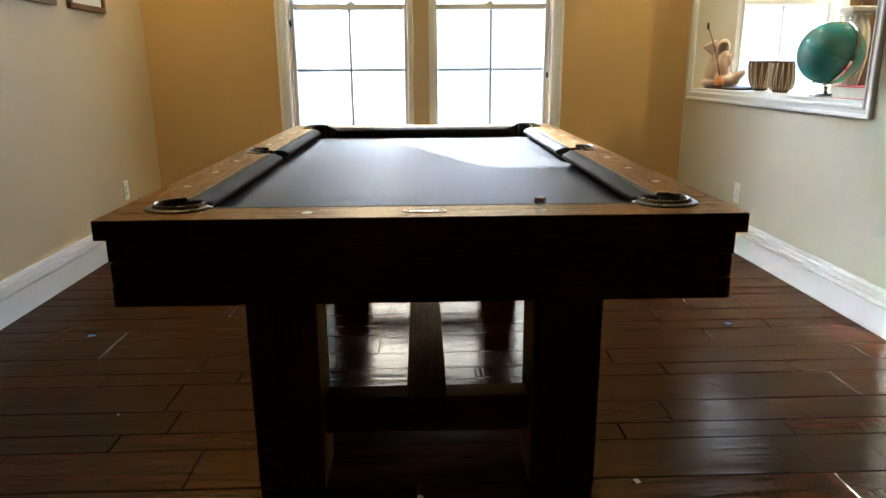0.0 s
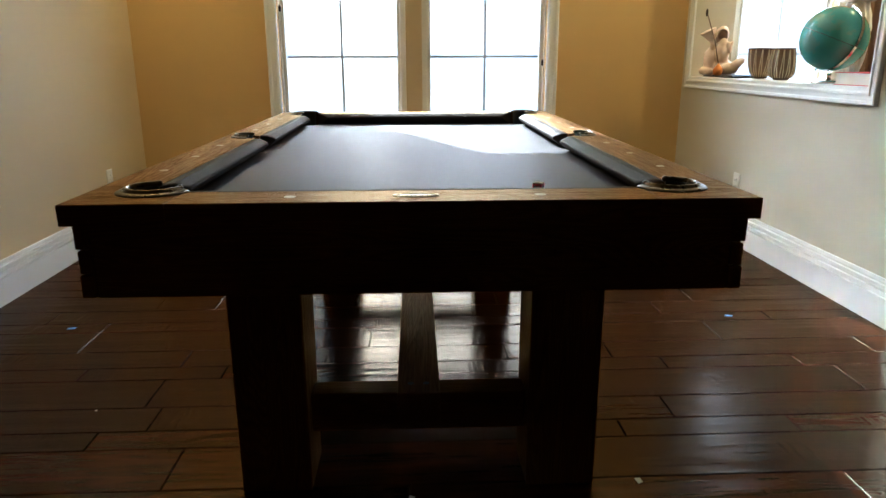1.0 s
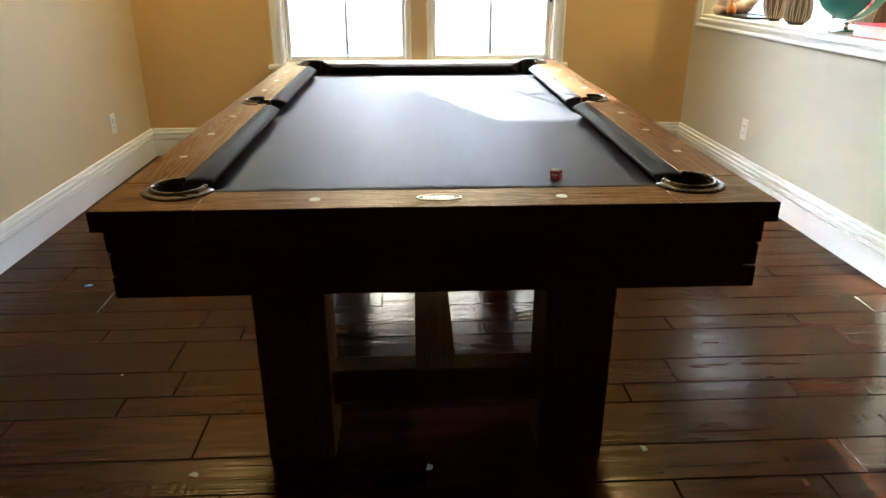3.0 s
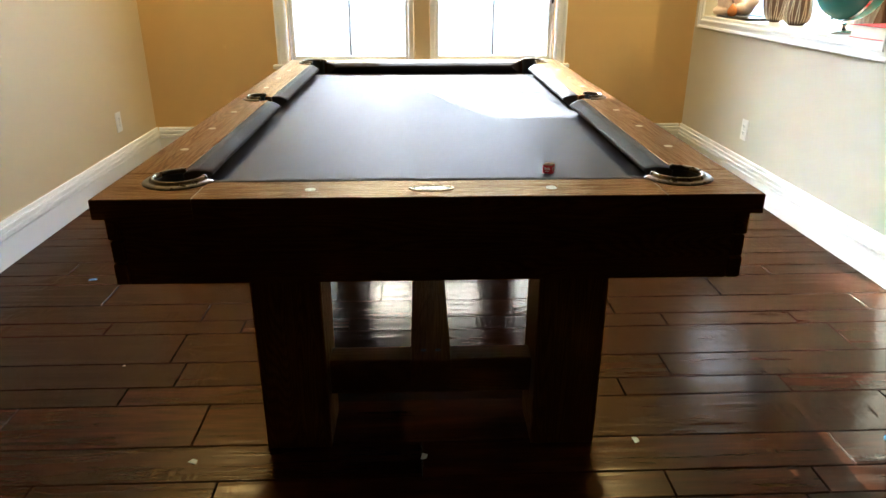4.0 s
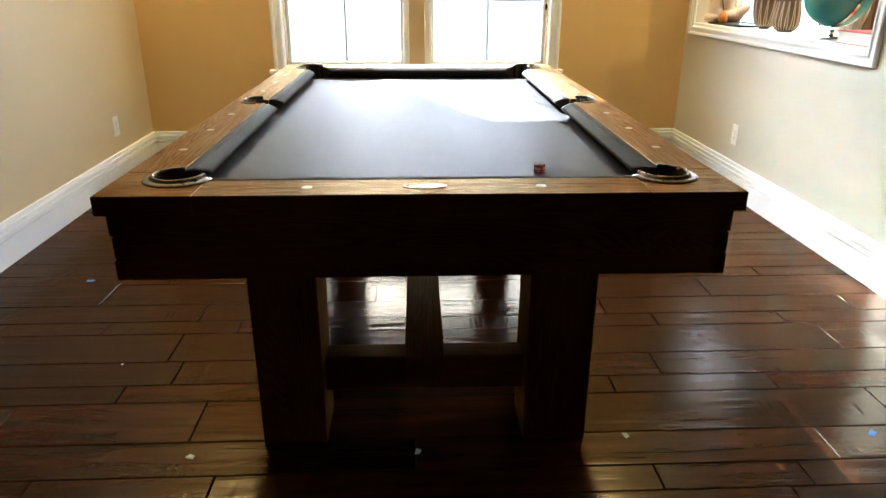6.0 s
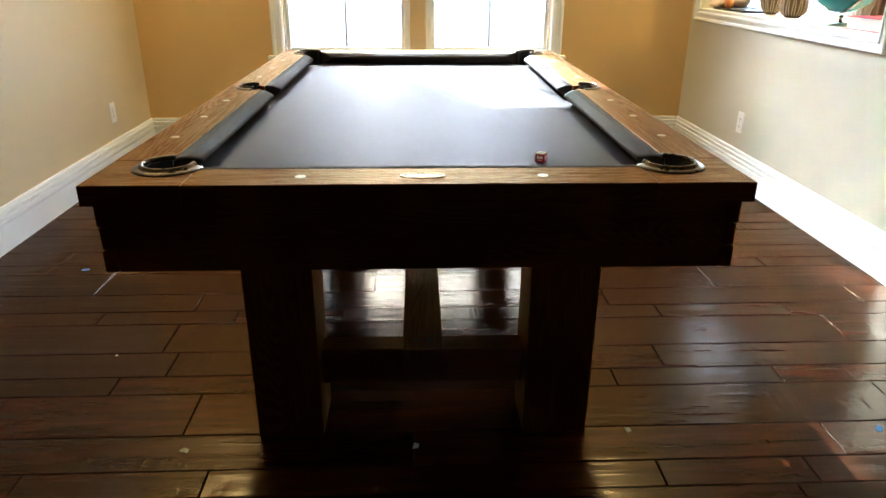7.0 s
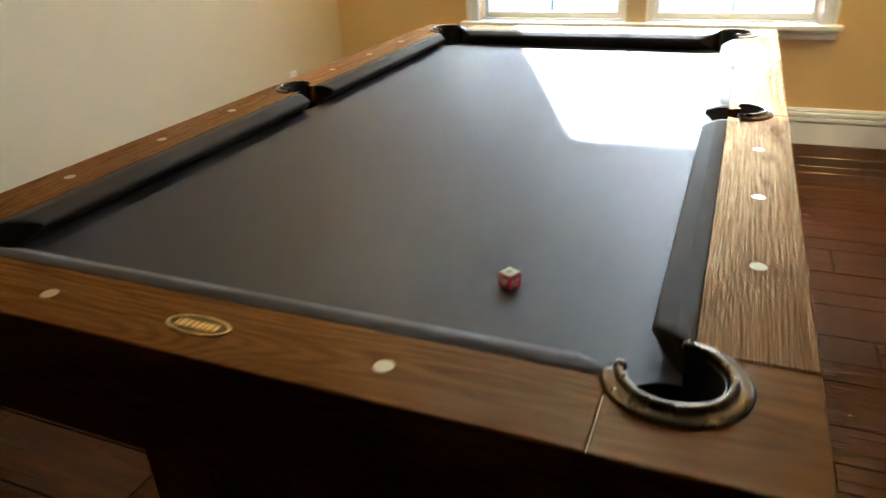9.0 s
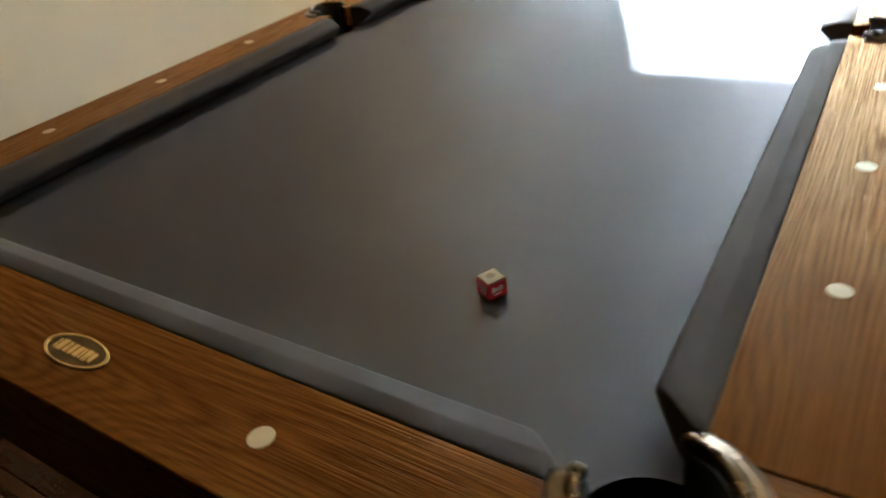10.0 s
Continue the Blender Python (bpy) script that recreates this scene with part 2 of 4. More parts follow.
M["leaf"] = plain("green_leaf", (0.06, 0.11, 0.03), 0.5, 0.3, 12)
M["mat_board"] = plain("white_mat_board", (0.80, 0.79, 0.74), 0.7, 0.03)


def glass():
    a = Mat("window_glass", (1, 1, 1), 0.0, 0.0, IOR=1.45, Transmission_Weight=1.0)
    return a.m


M["glass"] = glass()


# ---- mesh helpers ----
def mesh_ob(name, bm, material, parent=None, label="", smooth=False):
    me = bpy.data.meshes.new(name)
    if smooth:
        for f in bm.faces:
            f.smooth = True
    bm.to_mesh(me)
    bm.free()
    for m in material if isinstance(material, (list, tuple)) else (material,):
        me.materials.append(m)
    ob = new(name, me)
    if parent is not None:
        ob.parent = parent
    if label:
        ob["label"] = label
    return ob


def part(name, bm, material, parent, label="", smooth=False):
    return mesh_ob(name, bm, material, parent, label, smooth)


def thing(name, label, category, at=(0, 0, 0), turn=0.0, group="", kind=""):
    ob = new(name)
    ob.location, ob.rotation_euler = at, (0, 0, radians(turn))
    return tagged(ob, label, category, group, kind)


def box(x0, x1, y0, y1, z0, z1, bevel=0.0, segments=2, bm=None):
    own = bmesh.new()
    vs = [own.verts.new((x, y, z)) for z in (z0, z1) for y in (y0, y1) for x in (x0, x1)]
    for f in ((0, 2, 3, 1), (4, 5, 7, 6), (0, 1, 5, 4), (2, 6, 7, 3), (0, 4, 6, 2), (1, 3, 7, 5)):
        own.faces.new([vs[i] for i in f])
    if bevel:
        bmesh.ops.bevel(own, geom=own.edges[:], offset=bevel, segments=segments, affect="EDGES", profile=0.5)
    if bm is None:
        return own
    me = bpy.data.meshes.new("tmp")
    own.to_mesh(me)
    own.free()
    bm.from_mesh(me)
    bpy.data.meshes.remove(me)
    return bm


def slab(points, z0, z1, bevel=0.0):
    """A flat plate with the given outline (counter-clockwise), with its top rim eased."""
    bm = bmesh.new()
    lo = [bm.verts.new((x, y, z0)) for x, y in points]
    hi = [bm.verts.new((x, y, z1)) for x, y in points]
    bm.faces.new(list(reversed(lo)))
    top = bm.faces.new(hi)
    n = len(points)
    for i in range(n):
        bm.faces.new((lo[i], lo[(i + 1) % n], hi[(i + 1) % n], hi[i]))
    if bevel:
        bmesh.ops.bevel(bm, geom=list(top.edges), offset=bevel, segments=2, affect="EDGES", profile=0.5)
    bmesh.ops.recalc_face_normals(bm, faces=bm.faces[:])
    return bm


def arc(cx, cy, r, a0, a1, n):
    return [(cx + r * math.cos(radians(a0 + (a1 - a0) * i / n)), cy + r * math.sin(radians(a0 + (a1 - a0) * i / n))) for i in range(n + 1)]


def lathe(profile, n=32, a0=0.0, a1=360.0, cx=0.0, cy=0.0, caps=True):
    """Turn a profile of (radius, z) about an upright axis."""
    bm = bmesh.new()
    full = abs(a1 - a0) >= 359.9
    count = n if full else n + 1
    rings = []
    for i in range(count):
        a = radians(a0 + (a1 - a0) * i / n)
        rings.append([bm.verts.new((cx + r * math.cos(a), cy + r * math.sin(a), z)) for r, z in profile])
    for i in range(n):
        p, q = rings[i], rings[(i + 1) % count]
        for j in range(len(profile) - 1):
            bm.faces.new((p[j], q[j], q[j + 1], p[j + 1]))
    if not full and caps:
        bm.faces.new(rings[0])
        bm.faces.new(list(reversed(rings[-1])))
    bmesh.ops.remove_doubles(bm, verts=bm.verts[:], dist=1e-6)
    bmesh.ops.recalc_face_normals(bm, faces=bm.faces[:])
    return bm


def sweep(profile, a, b, up=Vector((0, 0, 1)), out=None):
    """Extrude a closed profile of (out, up) from a to b."""
    a, b = Vector(a), Vector(b)
    bm = bmesh.new()
    p = [bm.verts.new(a + out * o + up * u) for o, u in profile]
    q = [bm.verts.new(b + out * o + up * u) for o, u in profile]
    n = len(profile)
    for i in range(n):
        bm.faces.new((p[i], p[(i + 1) % n], q[(i + 1) % n], q[i]))
    bm.faces.new(p)
    bm.faces.new(list(reversed(q)))
    bmesh.ops.recalc_face_normals(bm, faces=bm.faces[:])
    return bm


def tube(points, r, n=8):
    """A round rod through points."""
    bm = bmesh.new()
    pts = [Vector(p) for p in points]
    rings = []
    for i, p in enumerate(pts):
        d = (pts[min(i + 1, len(pts) - 1)] - pts[max(i - 1, 0)]).normalized()
        u = d.orthogonal().normalized() if not rings else (rings_u - d * rings_u.dot(d)).normalized()
        rings_u = u
        w = d.cross(u)
        rings.append([bm.verts.new(p + (u * math.cos(math.tau * k / n) + w * math.sin(math.tau * k / n)) * r) for k in range(n)])
    for i in range(len(rings) - 1):
        for k in range(n):
            bm.faces.new((rings[i][k], rings[i][(k + 1) % n], rings[i + 1][(k + 1) % n], rings[i + 1][k]))
    bm.faces.new(list(reversed(rings[0])))
    bm.faces.new(rings[-1])
    bmesh.ops.recalc_face_normals(bm, faces=bm.faces[:])
    return bm


def wall_with_holes(axis, u0, u1, z0, z1, d0, d1, holes):
    """A wall running along x (axis 0) or y (axis 1), from depth d0 to d1, with openings (u0, u1, z0, z1) through it."""
    us = sorted({u0, u1, *[h[0] for h in holes], *[h[1] for h in holes]})
    zs = sorted({z0, z1, *[h[2] for h in holes], *[h[3] for h in holes]})

    def solid(i, j):
        if not (0 <= i < len(us) - 1 and 0 <= j < len(zs) - 1):
            return False
        u, z = (us[i] + us[i + 1]) / 2, (zs[j] + zs[j + 1]) / 2
        return not any(h[0] < u < h[1] and h[2] < z < h[3] for h in holes)

    bm = bmesh.new()
    cache = {}

    def vert(u, z, d):
        key = (u, z, d)
        if key not in cache:
            cache[key] = bm.verts.new((u, d, z) if axis == 0 else (d, u, z))
        return cache[key]

    for i in range(len(us) - 1):
        for j in range(len(zs) - 1):
            if not solid(i, j):
                continue
            a, b, c, e = us[i], us[i + 1], zs[j], zs[j + 1]
            for d in (d0, d1):
                bm.faces.new([vert(a, c, d), vert(b, c, d), vert(b, e, d), vert(a, e, d)])
            for di, dj, (p, q) in ((-1, 0, ((a, c), (a, e))), (1, 0, ((b, c), (b, e))), (0, -1, ((a, c), (b, c))), (0, 1, ((a, e), (b, e)))):
                if not solid(i + di, j + dj):
                    bm.faces.new([vert(*p, d0), vert(*q, d0), vert(*q, d1), vert(*p, d1)])
    bmesh.ops.recalc_face_normals(bm, faces=bm.faces[:])
    return bm


# ---- the room ----
XL, XR, YF, YB, ZC = -1.866, 1.942, 3.435, -8.0, 3.05
WX0, WX1, WZ0, WZ1 = -0.885, 0.960, 0.625, 2.93          # far window opening
NX0, NX1 = 2.325, 3.007                                    # side room's window
OY0, OY1, OZ0, OZ1 = 1.380, 3.290, 0.935, 2.20           # opening through the side wall
XR2, SX1 = 2.21, 4.9                                     # side wall's other face, side room's end


def structure(name, bm, material, label, category):
    return tagged(mesh_ob(name, bm, material), label, category, kind="structure")


structure("wall_north", wall_with_holes(0, XL - 0.15, SX1 + 0.15, -0.05, ZC, YF, YF + 0.255,
          [(WX0, WX1, WZ0, WZ1), (NX0, NX1, WZ0 + 0.2, 2.16)]), M["accent"], "golden tan painted wall with tall paired windows", "wall")
HY, HX, HL0 = -0.75, 7.0, 4.0                                      # the room opens at HY into a wide, unseen hall, darkened to cut bounce
structure("wall_west", box(XL - 0.15, XL, HY, YF, -0.05, ZC), M["wall_lamplit"], "plain greige wall with warm lamp light put into its colour", "wall")
structure("wall_east", wall_with_holes(1, HY, YF, -0.05, ZC, XR, XR2, [(OY0, OY1, OZ0, OZ1)]), M["wall"],
          "greige painted wall with a framed display opening", "wall")
structure("side_room_wall", box(SX1, SX1 + 0.15, HY, YF, -0.05, ZC), M["wall"], "plain greige painted wall of the side room", "wall")
structure("hall_wall_1", box(-HL0, XL - 0.15, HY, HY + 0.15, -0.05, ZC), M["dim"], "unseen hall wall, coloured dark brown to cut bounced light", "wall")
structure("hall_wall_2", box(XR2, HX, HY - 0.15, HY, -0.05, ZC), M["dim"], "unseen hall wall, coloured dark brown to cut bounced light", "wall")
structure("hall_wall_3", box(-HL0 - 0.15, -HL0, YB, HY + 0.15, -0.05, ZC), M["dim"], "unseen hall wall, coloured dark brown to cut bounced light", "wall")
structure("hall_wall_4", box(HX, HX + 0.15, YB, HY, -0.05, ZC), M["dim"], "unseen hall wall, coloured dark brown to cut bounced light", "wall")
structure("wall_south", box(-HX - 0.15, HX + 0.15, YB - 0.15, YB, -0.05, ZC), M["dim"], "unseen hall wall, coloured dark brown to cut bounced light", "wall")
structure("ceiling", box(-HX - 0.15, HX + 0.15, HY - 0.15, YF + 0.255, ZC, ZC + 0.15), M["ceiling"], "white painted ceiling with recessed lights", "ceiling")
structure("hall_ceiling", box(-HX - 0.15, HX + 0.15, YB - 0.15, HY - 0.15, ZC, ZC + 0.15), M["dim"], "unseen hall ceiling, coloured dark brown to cut bounced light", "ceiling")
structure("side_room_floor", box(XR2, SX1, HY, YF, -0.05, 0.0), M["plank"], "dark hardwood floor of the side room", "floor")
structure("hall_floor_1", box(-HL0, XL - 0.10, YB, HY, -0.05, -0.001), M["plank"], "dark hardwood floor of the hall", "floor")
structure("hall_floor_2", box(XR + 0.10, HX, YB, HY, -0.05, -0.001), M["plank"], "dark hardwood floor of the hall", "floor")

BASE = [(0, 0), (0.017, 0), (0.017, 0.119), (0.010, 0.122), (0.010, 0.126), (0.020, 0.129), (0.020, 0.146), (0.012, 0.149), (0.012, 0.153),
        (0.018, 0.157), (0.018, 0.172), (0.010, 0.175), (0.010, 0.180), (0.013, 0.183), (0.010, 0.197), (0, 0.197)]
for p, q, o in (((XL, HY, 0), (XL, YF, 0), (1, 0, 0)), ((XR, HY, 0), (XR, YF, 0), (-1, 0, 0)),
                ((XL + 0.02, YF, 0), (XR - 0.02, YF, 0), (0, -1, 0)), ((-HX, YB, 0), (HX, YB, 0), (0, 1, 0))):
    structure("baseboard", sweep(BASE, p, q, out=Vector(o)), M["trim"], "tall white moulded baseboard along the wall", "baseboard")

CASING = [(0, 0), (0, 0.012), (0.010, 0.020), (0.022, 0.020), (0.026, 0.014), (0.052, 0.014), (0.056, 0.019), (0.070, 0.022), (0.078, 0.018), (0.078, 0)]


def casing(name, axis, u0, u1, z0, z1, d, sign, label, bottom=True, width=1.0):
    """A mitred picture-frame moulding round an opening, on the wall's face at depth d, standing out by sign."""
    th = thing(name, label, "casing", kind="structure")
    corners = [(u0, z0, -1, -1), (u1, z0, 1, -1), (u1, z1, 1, 1), (u0, z1, -1, 1)]
    for k in range(4):
        if k == 0 and not bottom:
            continue
        bm = bmesh.new()
        rows = []
        for cu, cz, du, dz in (corners[k], corners[(k + 1) % 4]):
            row = []
            for w, h in CASING:
                w *= width
                zz = cz + dz * w if (bottom or dz > 0) else cz
                row.append(bm.verts.new((cu + du * w, d + sign * h, zz) if axis == 0 else (d + sign * h, cu + du * w, zz)))
            rows.append(row)
        n = len(CASING)
        for i in range(n):
            bm.faces.new((rows[0][i], rows[0][(i + 1) % n], rows[1][(i + 1) % n], rows[1][i]))
        bm.faces.new(rows[0])
        bm.faces.new(list(reversed(rows[1])))
        bmesh.ops.recalc_face_normals(bm, faces=bm.faces[:])
        part("moulding", bm, M["trim"], th)
    return th


casing("window_casing", 0, WX0, WX1, WZ0, WZ1, YF, -1, "cream moulded casing round the paired windows", bottom=False)
casing("opening_casing", 1, OY0, OY1, OZ0, OZ1, XR, -1, "white moulded casing round the display opening", width=0.745)
structure("ledge", box(XR - 0.006, XR2 + 0.17, OY0 + 0.001, OY1 - 0.001, OZ0 - 0.04, OZ0 + 0.018, 0.003), M["trim"],
          "white painted ledge inside the display opening", "ledge")

sill = thing("window_sill", "cream window stool and apron below the windows", "sill", kind="structure")
part("stool", box(-0.995, 1.070, YF - 0.045, YF + 0.09, WZ0 - 0.024, WZ0 + 0.004, 0.006), M["sash"], sill)
part("apron", sweep([(0, 0), (0.012, 0.0), (0.018, 0.012), (0.014, 0.03), (0.022, 0.045), (0, 0.045)], (-0.975, YF, 0.556), (1.050, YF, 0.556),
                    out=Vector((0, -1, 0))), M["sash"], sill)


def window(name, x0, x1, zb, zm, zt, y, label, mid_z, left=0.008, right=0.008):
    """A double-hung window: lower sash inside, upper sash outside, each two panes wide; left and right are the jambs' widths."""
    th = thing(name, label, "window", kind="structure")
    jamb = bmesh.new()
    box(x0, x0 + left, y - 0.03, y + 0.09, zb, zt, 0.002, 1, jamb)
    box(x1 - right, x1, y - 0.03, y + 0.09, zb, zt, 0.002, 1, jamb)
    box(x0 + left, x1 - right, y - 0.03, y + 0.09, zt - 0.022, zt, 0.002, 1, jamb)
    box(x0 + left, x1 - right, y - 0.03, y + 0.09, zb, zb + 0.012, 0.002, 1, jamb)
    part("window_frame", jamb, M["sash"], th)
    for lo, hi, yy, levels in ((zb + 0.014, zm + 0.02, y, [mid_z]),
                               (zm - 0.018, zt - 0.024, y + 0.042, [zm + (zt - zm) * k / 3 for k in (1, 2)] if zt - zm > 1 else [(zm + zt) / 2])):
        a, b, r = x0 + left + 0.001, x1 - right - 0.001, 0.024
        bm = bmesh.new()
        box(a, a + r, yy, yy + 0.036, lo, hi, 0.003, 1, bm)
        box(b - r, b, yy, yy + 0.036, lo, hi, 0.003, 1, bm)
        box(a + r, b - r, yy, yy + 0.036, lo, lo + r + 0.010, 0.003, 1, bm)
        box(a + r, b - r, yy, yy + 0.036, hi - r - 0.012, hi, 0.003, 1, bm)
        sash = part("sash", bm, M["sash"], th)
        xm = (a + b) / 2
        part("muntin", box(xm - 0.0095, xm + 0.0095, yy + 0.0275, yy + 0.0345, lo + r, hi - r, 0.002, 1), M["grille"], sash)
        for mz in levels:
            part("muntin", box(a + r, xm - 0.0097, yy + 0.0275, yy + 0.0345, mz - 0.0095, mz + 0.0095, 0.002, 1), M["grille"], sash)
            part("muntin", box(xm + 0.0097, b - r, yy + 0.0275, yy + 0.0345, mz - 0.0095, mz + 0.0095, 0.002, 1), M["grille"], sash)
        pane = part("pane", box(a + r - 0.004, b - r + 0.004, yy + 0.0215, yy + 0.0245, lo + r, hi - r), M["glass"], sash)
        pane.visible_shadow = False
    lock = bmesh.new()
    box((x0 + x1) / 2 - 0.03, (x0 + x1) / 2 + 0.03, y + 0.004, y + 0.030, zm + 0.020, zm + 0.030, 0.003, 1, lock)
    box((x0 + x1) / 2 - 0.012, (x0 + x1) / 2 + 0.022, y + 0.008, y + 0.024, zm + 0.030, zm + 0.042, 0.003, 1, lock)
    part("sash_lock", lock, M["sash"], th)
    return th


WY = YF + 0.090
window("window_1", WX0, -0.018, WZ0, 1.518, WZ1, WY, "cream double-hung window with divided panes", 1.088, right=0.037)
window("window_2", 0.094, WX1, WZ0, 1.518, WZ1, WY, "cream double-hung window with divided panes", 1.088, left=0.037)
structure("window_mullion", box(-0.018, 0.094, YF + 0.012, YF + 0.19, WZ0, WZ1, 0.004), M["mullion"], "wide cream mullion post between the windows, its shade put into a tan colour", "mullion")
side_window = window("window_3", NX0, NX1, WZ0 + 0.2, 1.538, 2.16, WY, "cream double-hung window of the side room", 1.10)
part("latch", box(NX0 + 0.001, NX0 + 0.016, WY - 0.042, WY - 0.030, 1.295, 1.345, 0.003, 1), M["dark_metal"], side_window, "small dark latch")
casing("side_window_casing", 0, NX0, NX1, WZ0 + 0.2, 2.16, YF, -1, "cream moulded casing round the side room's window", width=0.8)

# ---- outside ----
structure("ground", box(-60, 60, YF + 0.255, 90, -0.35, -0.25), M["concrete"], "pale sunlit paved yard outside", "ground")
# invented backdrop wall that lowers the brightness behind the muntins
garden = thing("garden_wall", "long pale stucco wall added beyond the yard to dim the window view", "wall", (0, 14, 0))
part("wall", box(-14, 16, 0, 0.3, -0.3, 2.3, 0.02, 1), M["stucco"], garden)
part("coping", box(-14.05, 16.05, -0.05, 0.35, 2.3, 2.38, 0.02, 1), M["concrete"], garden)
# unseen house, its height set to keep the sun off the floor
house = thing("neighbour_house", "unseen pale stucco house with a tiled roof, added to block the sun", "house", (0, 9.4, 0))
part("wall", box(-6.50, -1.43, 0.02, 3.0, -0.3, 6.14, 0.02, 1), M["stucco"], house)
part("roof", sweep([(-0.10, 6.08), (-0.10, 6.18), (1.51, 6.60), (3.12, 6.18), (3.12, 6.08), (1.51, 6.50)], (-6.70, 0, 0), (-1.43, 0, 0), out=Vector((0, 1, 0))), M["roof"], house, "pale tiled roof")


def broadleaf_tree(at, outline, z0, z1, leaves, seed):
    """A tree with a tapered trunk, limbs and a ragged crown of single leaves; outline gives the crown's half-widths by height."""
    th = thing("broadleaf_tree", "unseen leafy green broadleaf tree added behind the house to thin the sun", "tree", at)
    draw = random.Random(seed)
    trunk = part("trunk", lathe([(0, -0.3), (0.16, -0.3), (0.12, 0.3), (0.10, 3.0), (0.08, z0), (0.04, z0 + 0.7 * (z1 - z0)), (0, z0 + 0.72 * (z1 - z0))], 12), M["bark"], th, "brown tapered trunk", True)
    for k in range(9):
        a, h = 2.4 * k, z0 + 0.08 * (z1 - z0) * k
        part("limb", tube([(0, 0, h - 0.15), (0.22 * math.cos(a), 0.16 * math.sin(a), h + 0.10), (0.48 * math.cos(a), 0.34 * math.sin(a), h + 0.26)], 0.022, 6), M["bark"], trunk, smooth=True)
    crown = bmesh.new()
    for _ in range(leaves):
        f = draw.random()
        z = z0 + (z1 - z0) * f
        for (f0, l0, r0), (f1, l1, r1) in zip(outline, outline[1:]):
            if f0 <= f <= f1:
                k = (f - f0) / (f1 - f0)
                lo, hi = l0 + (l1 - l0) * k, r0 + (r1 - r0) * k
        c = Vector((draw.uniform(lo, hi), draw.uniform(-0.30, 0.20), z))
        turn = Euler((draw.uniform(-1.2, 1.2), draw.uniform(-1.2, 1.2), draw.uniform(0, 6.28))).to_matrix()
        w, l = draw.uniform(0.034, 0.052), draw.uniform(0.060, 0.085)
        tip = [crown.verts.new(c + turn @ Vector(q)) for q in ((-l, 0, 0), (-0.2 * l, -w, 0.012), (l, 0, -0.01), (-0.2 * l, w, 0.012))]
        crown.faces.new((tip[0], tip[1], tip[3]))
        crown.faces.new((tip[1], tip[2], tip[3]))
    part("crown", crown, M["leaf"], th, "ragged crown of green leaves")
    return th


# unseen tree whose crown is shaped to thin the sun beside the table
broadleaf_tree((-3.51, 12.75, 0), ((0.0, 0.0, 0.52), (0.12, -0.05, 0.52), (0.24, -0.20, 0.56), (0.59, -0.52, 0.62), (0.72, -0.56, 0.62), (1.0, -0.58, 0.52)), 8.75, 10.60, 2200, 3)

# ---- pool table ----
HW, HL, ZT, ZBED = 0.671, 1.151, 0.8115, 0.7615
WXI, WYI = 0.550, 1.035           # inner edge of the wooden rails
CPX, CPY = 0.536, 1.0205          # corner pocket
SPX = 0.581                       # side pocket
JX, JY = 0.4735, 0.965            # joints of the corner blocks
table = thing("pool_table", "dark oak pool table with charcoal cloth and bronze pocket rings", "pool table", (0.016, 0.945, 0), -0.55)


def mirrored(points, sx, sy):
    pts = [(x * sx, y * sy) for x, y in points]
    return pts if sx * sy > 0 else pts[::-1]


ZR = 0.770                        # underside of the rails
R1, R2 = 0.050, 0.042
a_in = math.degrees(math.acos((WYI - CPY) / R1))
a_sd = math.degrees(math.acos((WXI - CPX) / R1))
corner = [(JX, HL), (JX, WYI)] + arc(CPX, CPY, R1, 90 + a_in, -a_sd, 22) + [(WXI, JY), (HW, JY), (HW, HL)]
a_sp = math.degrees(math.acos((WXI - SPX) / R2))
side = [(WXI, JY - 0.0012), (WXI, R2 * math.sin(radians(a_sp)))] + arc(SPX, 0, R2, a_sp, 0.8, 14) + [(HW, 0.0006), (HW, JY - 0.0012)]
for sx in (-1, 1):
    for sy in (-1, 1):
        part("corner_block", slab(mirrored(corner, sx, sy), ZR, ZT, 0.0022), M["oak_x"], table)
        part("side_rail", slab(mirrored(side, sx, sy), ZR, ZT, 0.0022), M["oak_y"], table)
for sy in (-1, 1):
    e = [(-JX + 0.0012, WYI), (JX - 0.0012, WYI), (JX - 0.0012, HL), (-JX + 0.0012, HL)]
    part("end_rail", slab(mirrored(e, 1, sy), ZR, ZT, 0.0022), M["oak_x"], table)

CUSH = [(0.0, ZT - 0.0015), (0.003, ZT - 0.0004), (0.0205, ZT - 0.0010), (0.0225, ZT - 0.0013), (0.0245, ZT - 0.0022), (0.0430, ZT - 0.0095), (0.0470, ZT - 0.0120), (0.0496, ZT - 0.0155),
        (0.0492, ZT - 0.0195), (0.045, ZT - 0.025), (0.022, ZBED + 0.006), (0.010, ZBED + 0.001), (0.0, ZBED + 0.001)]


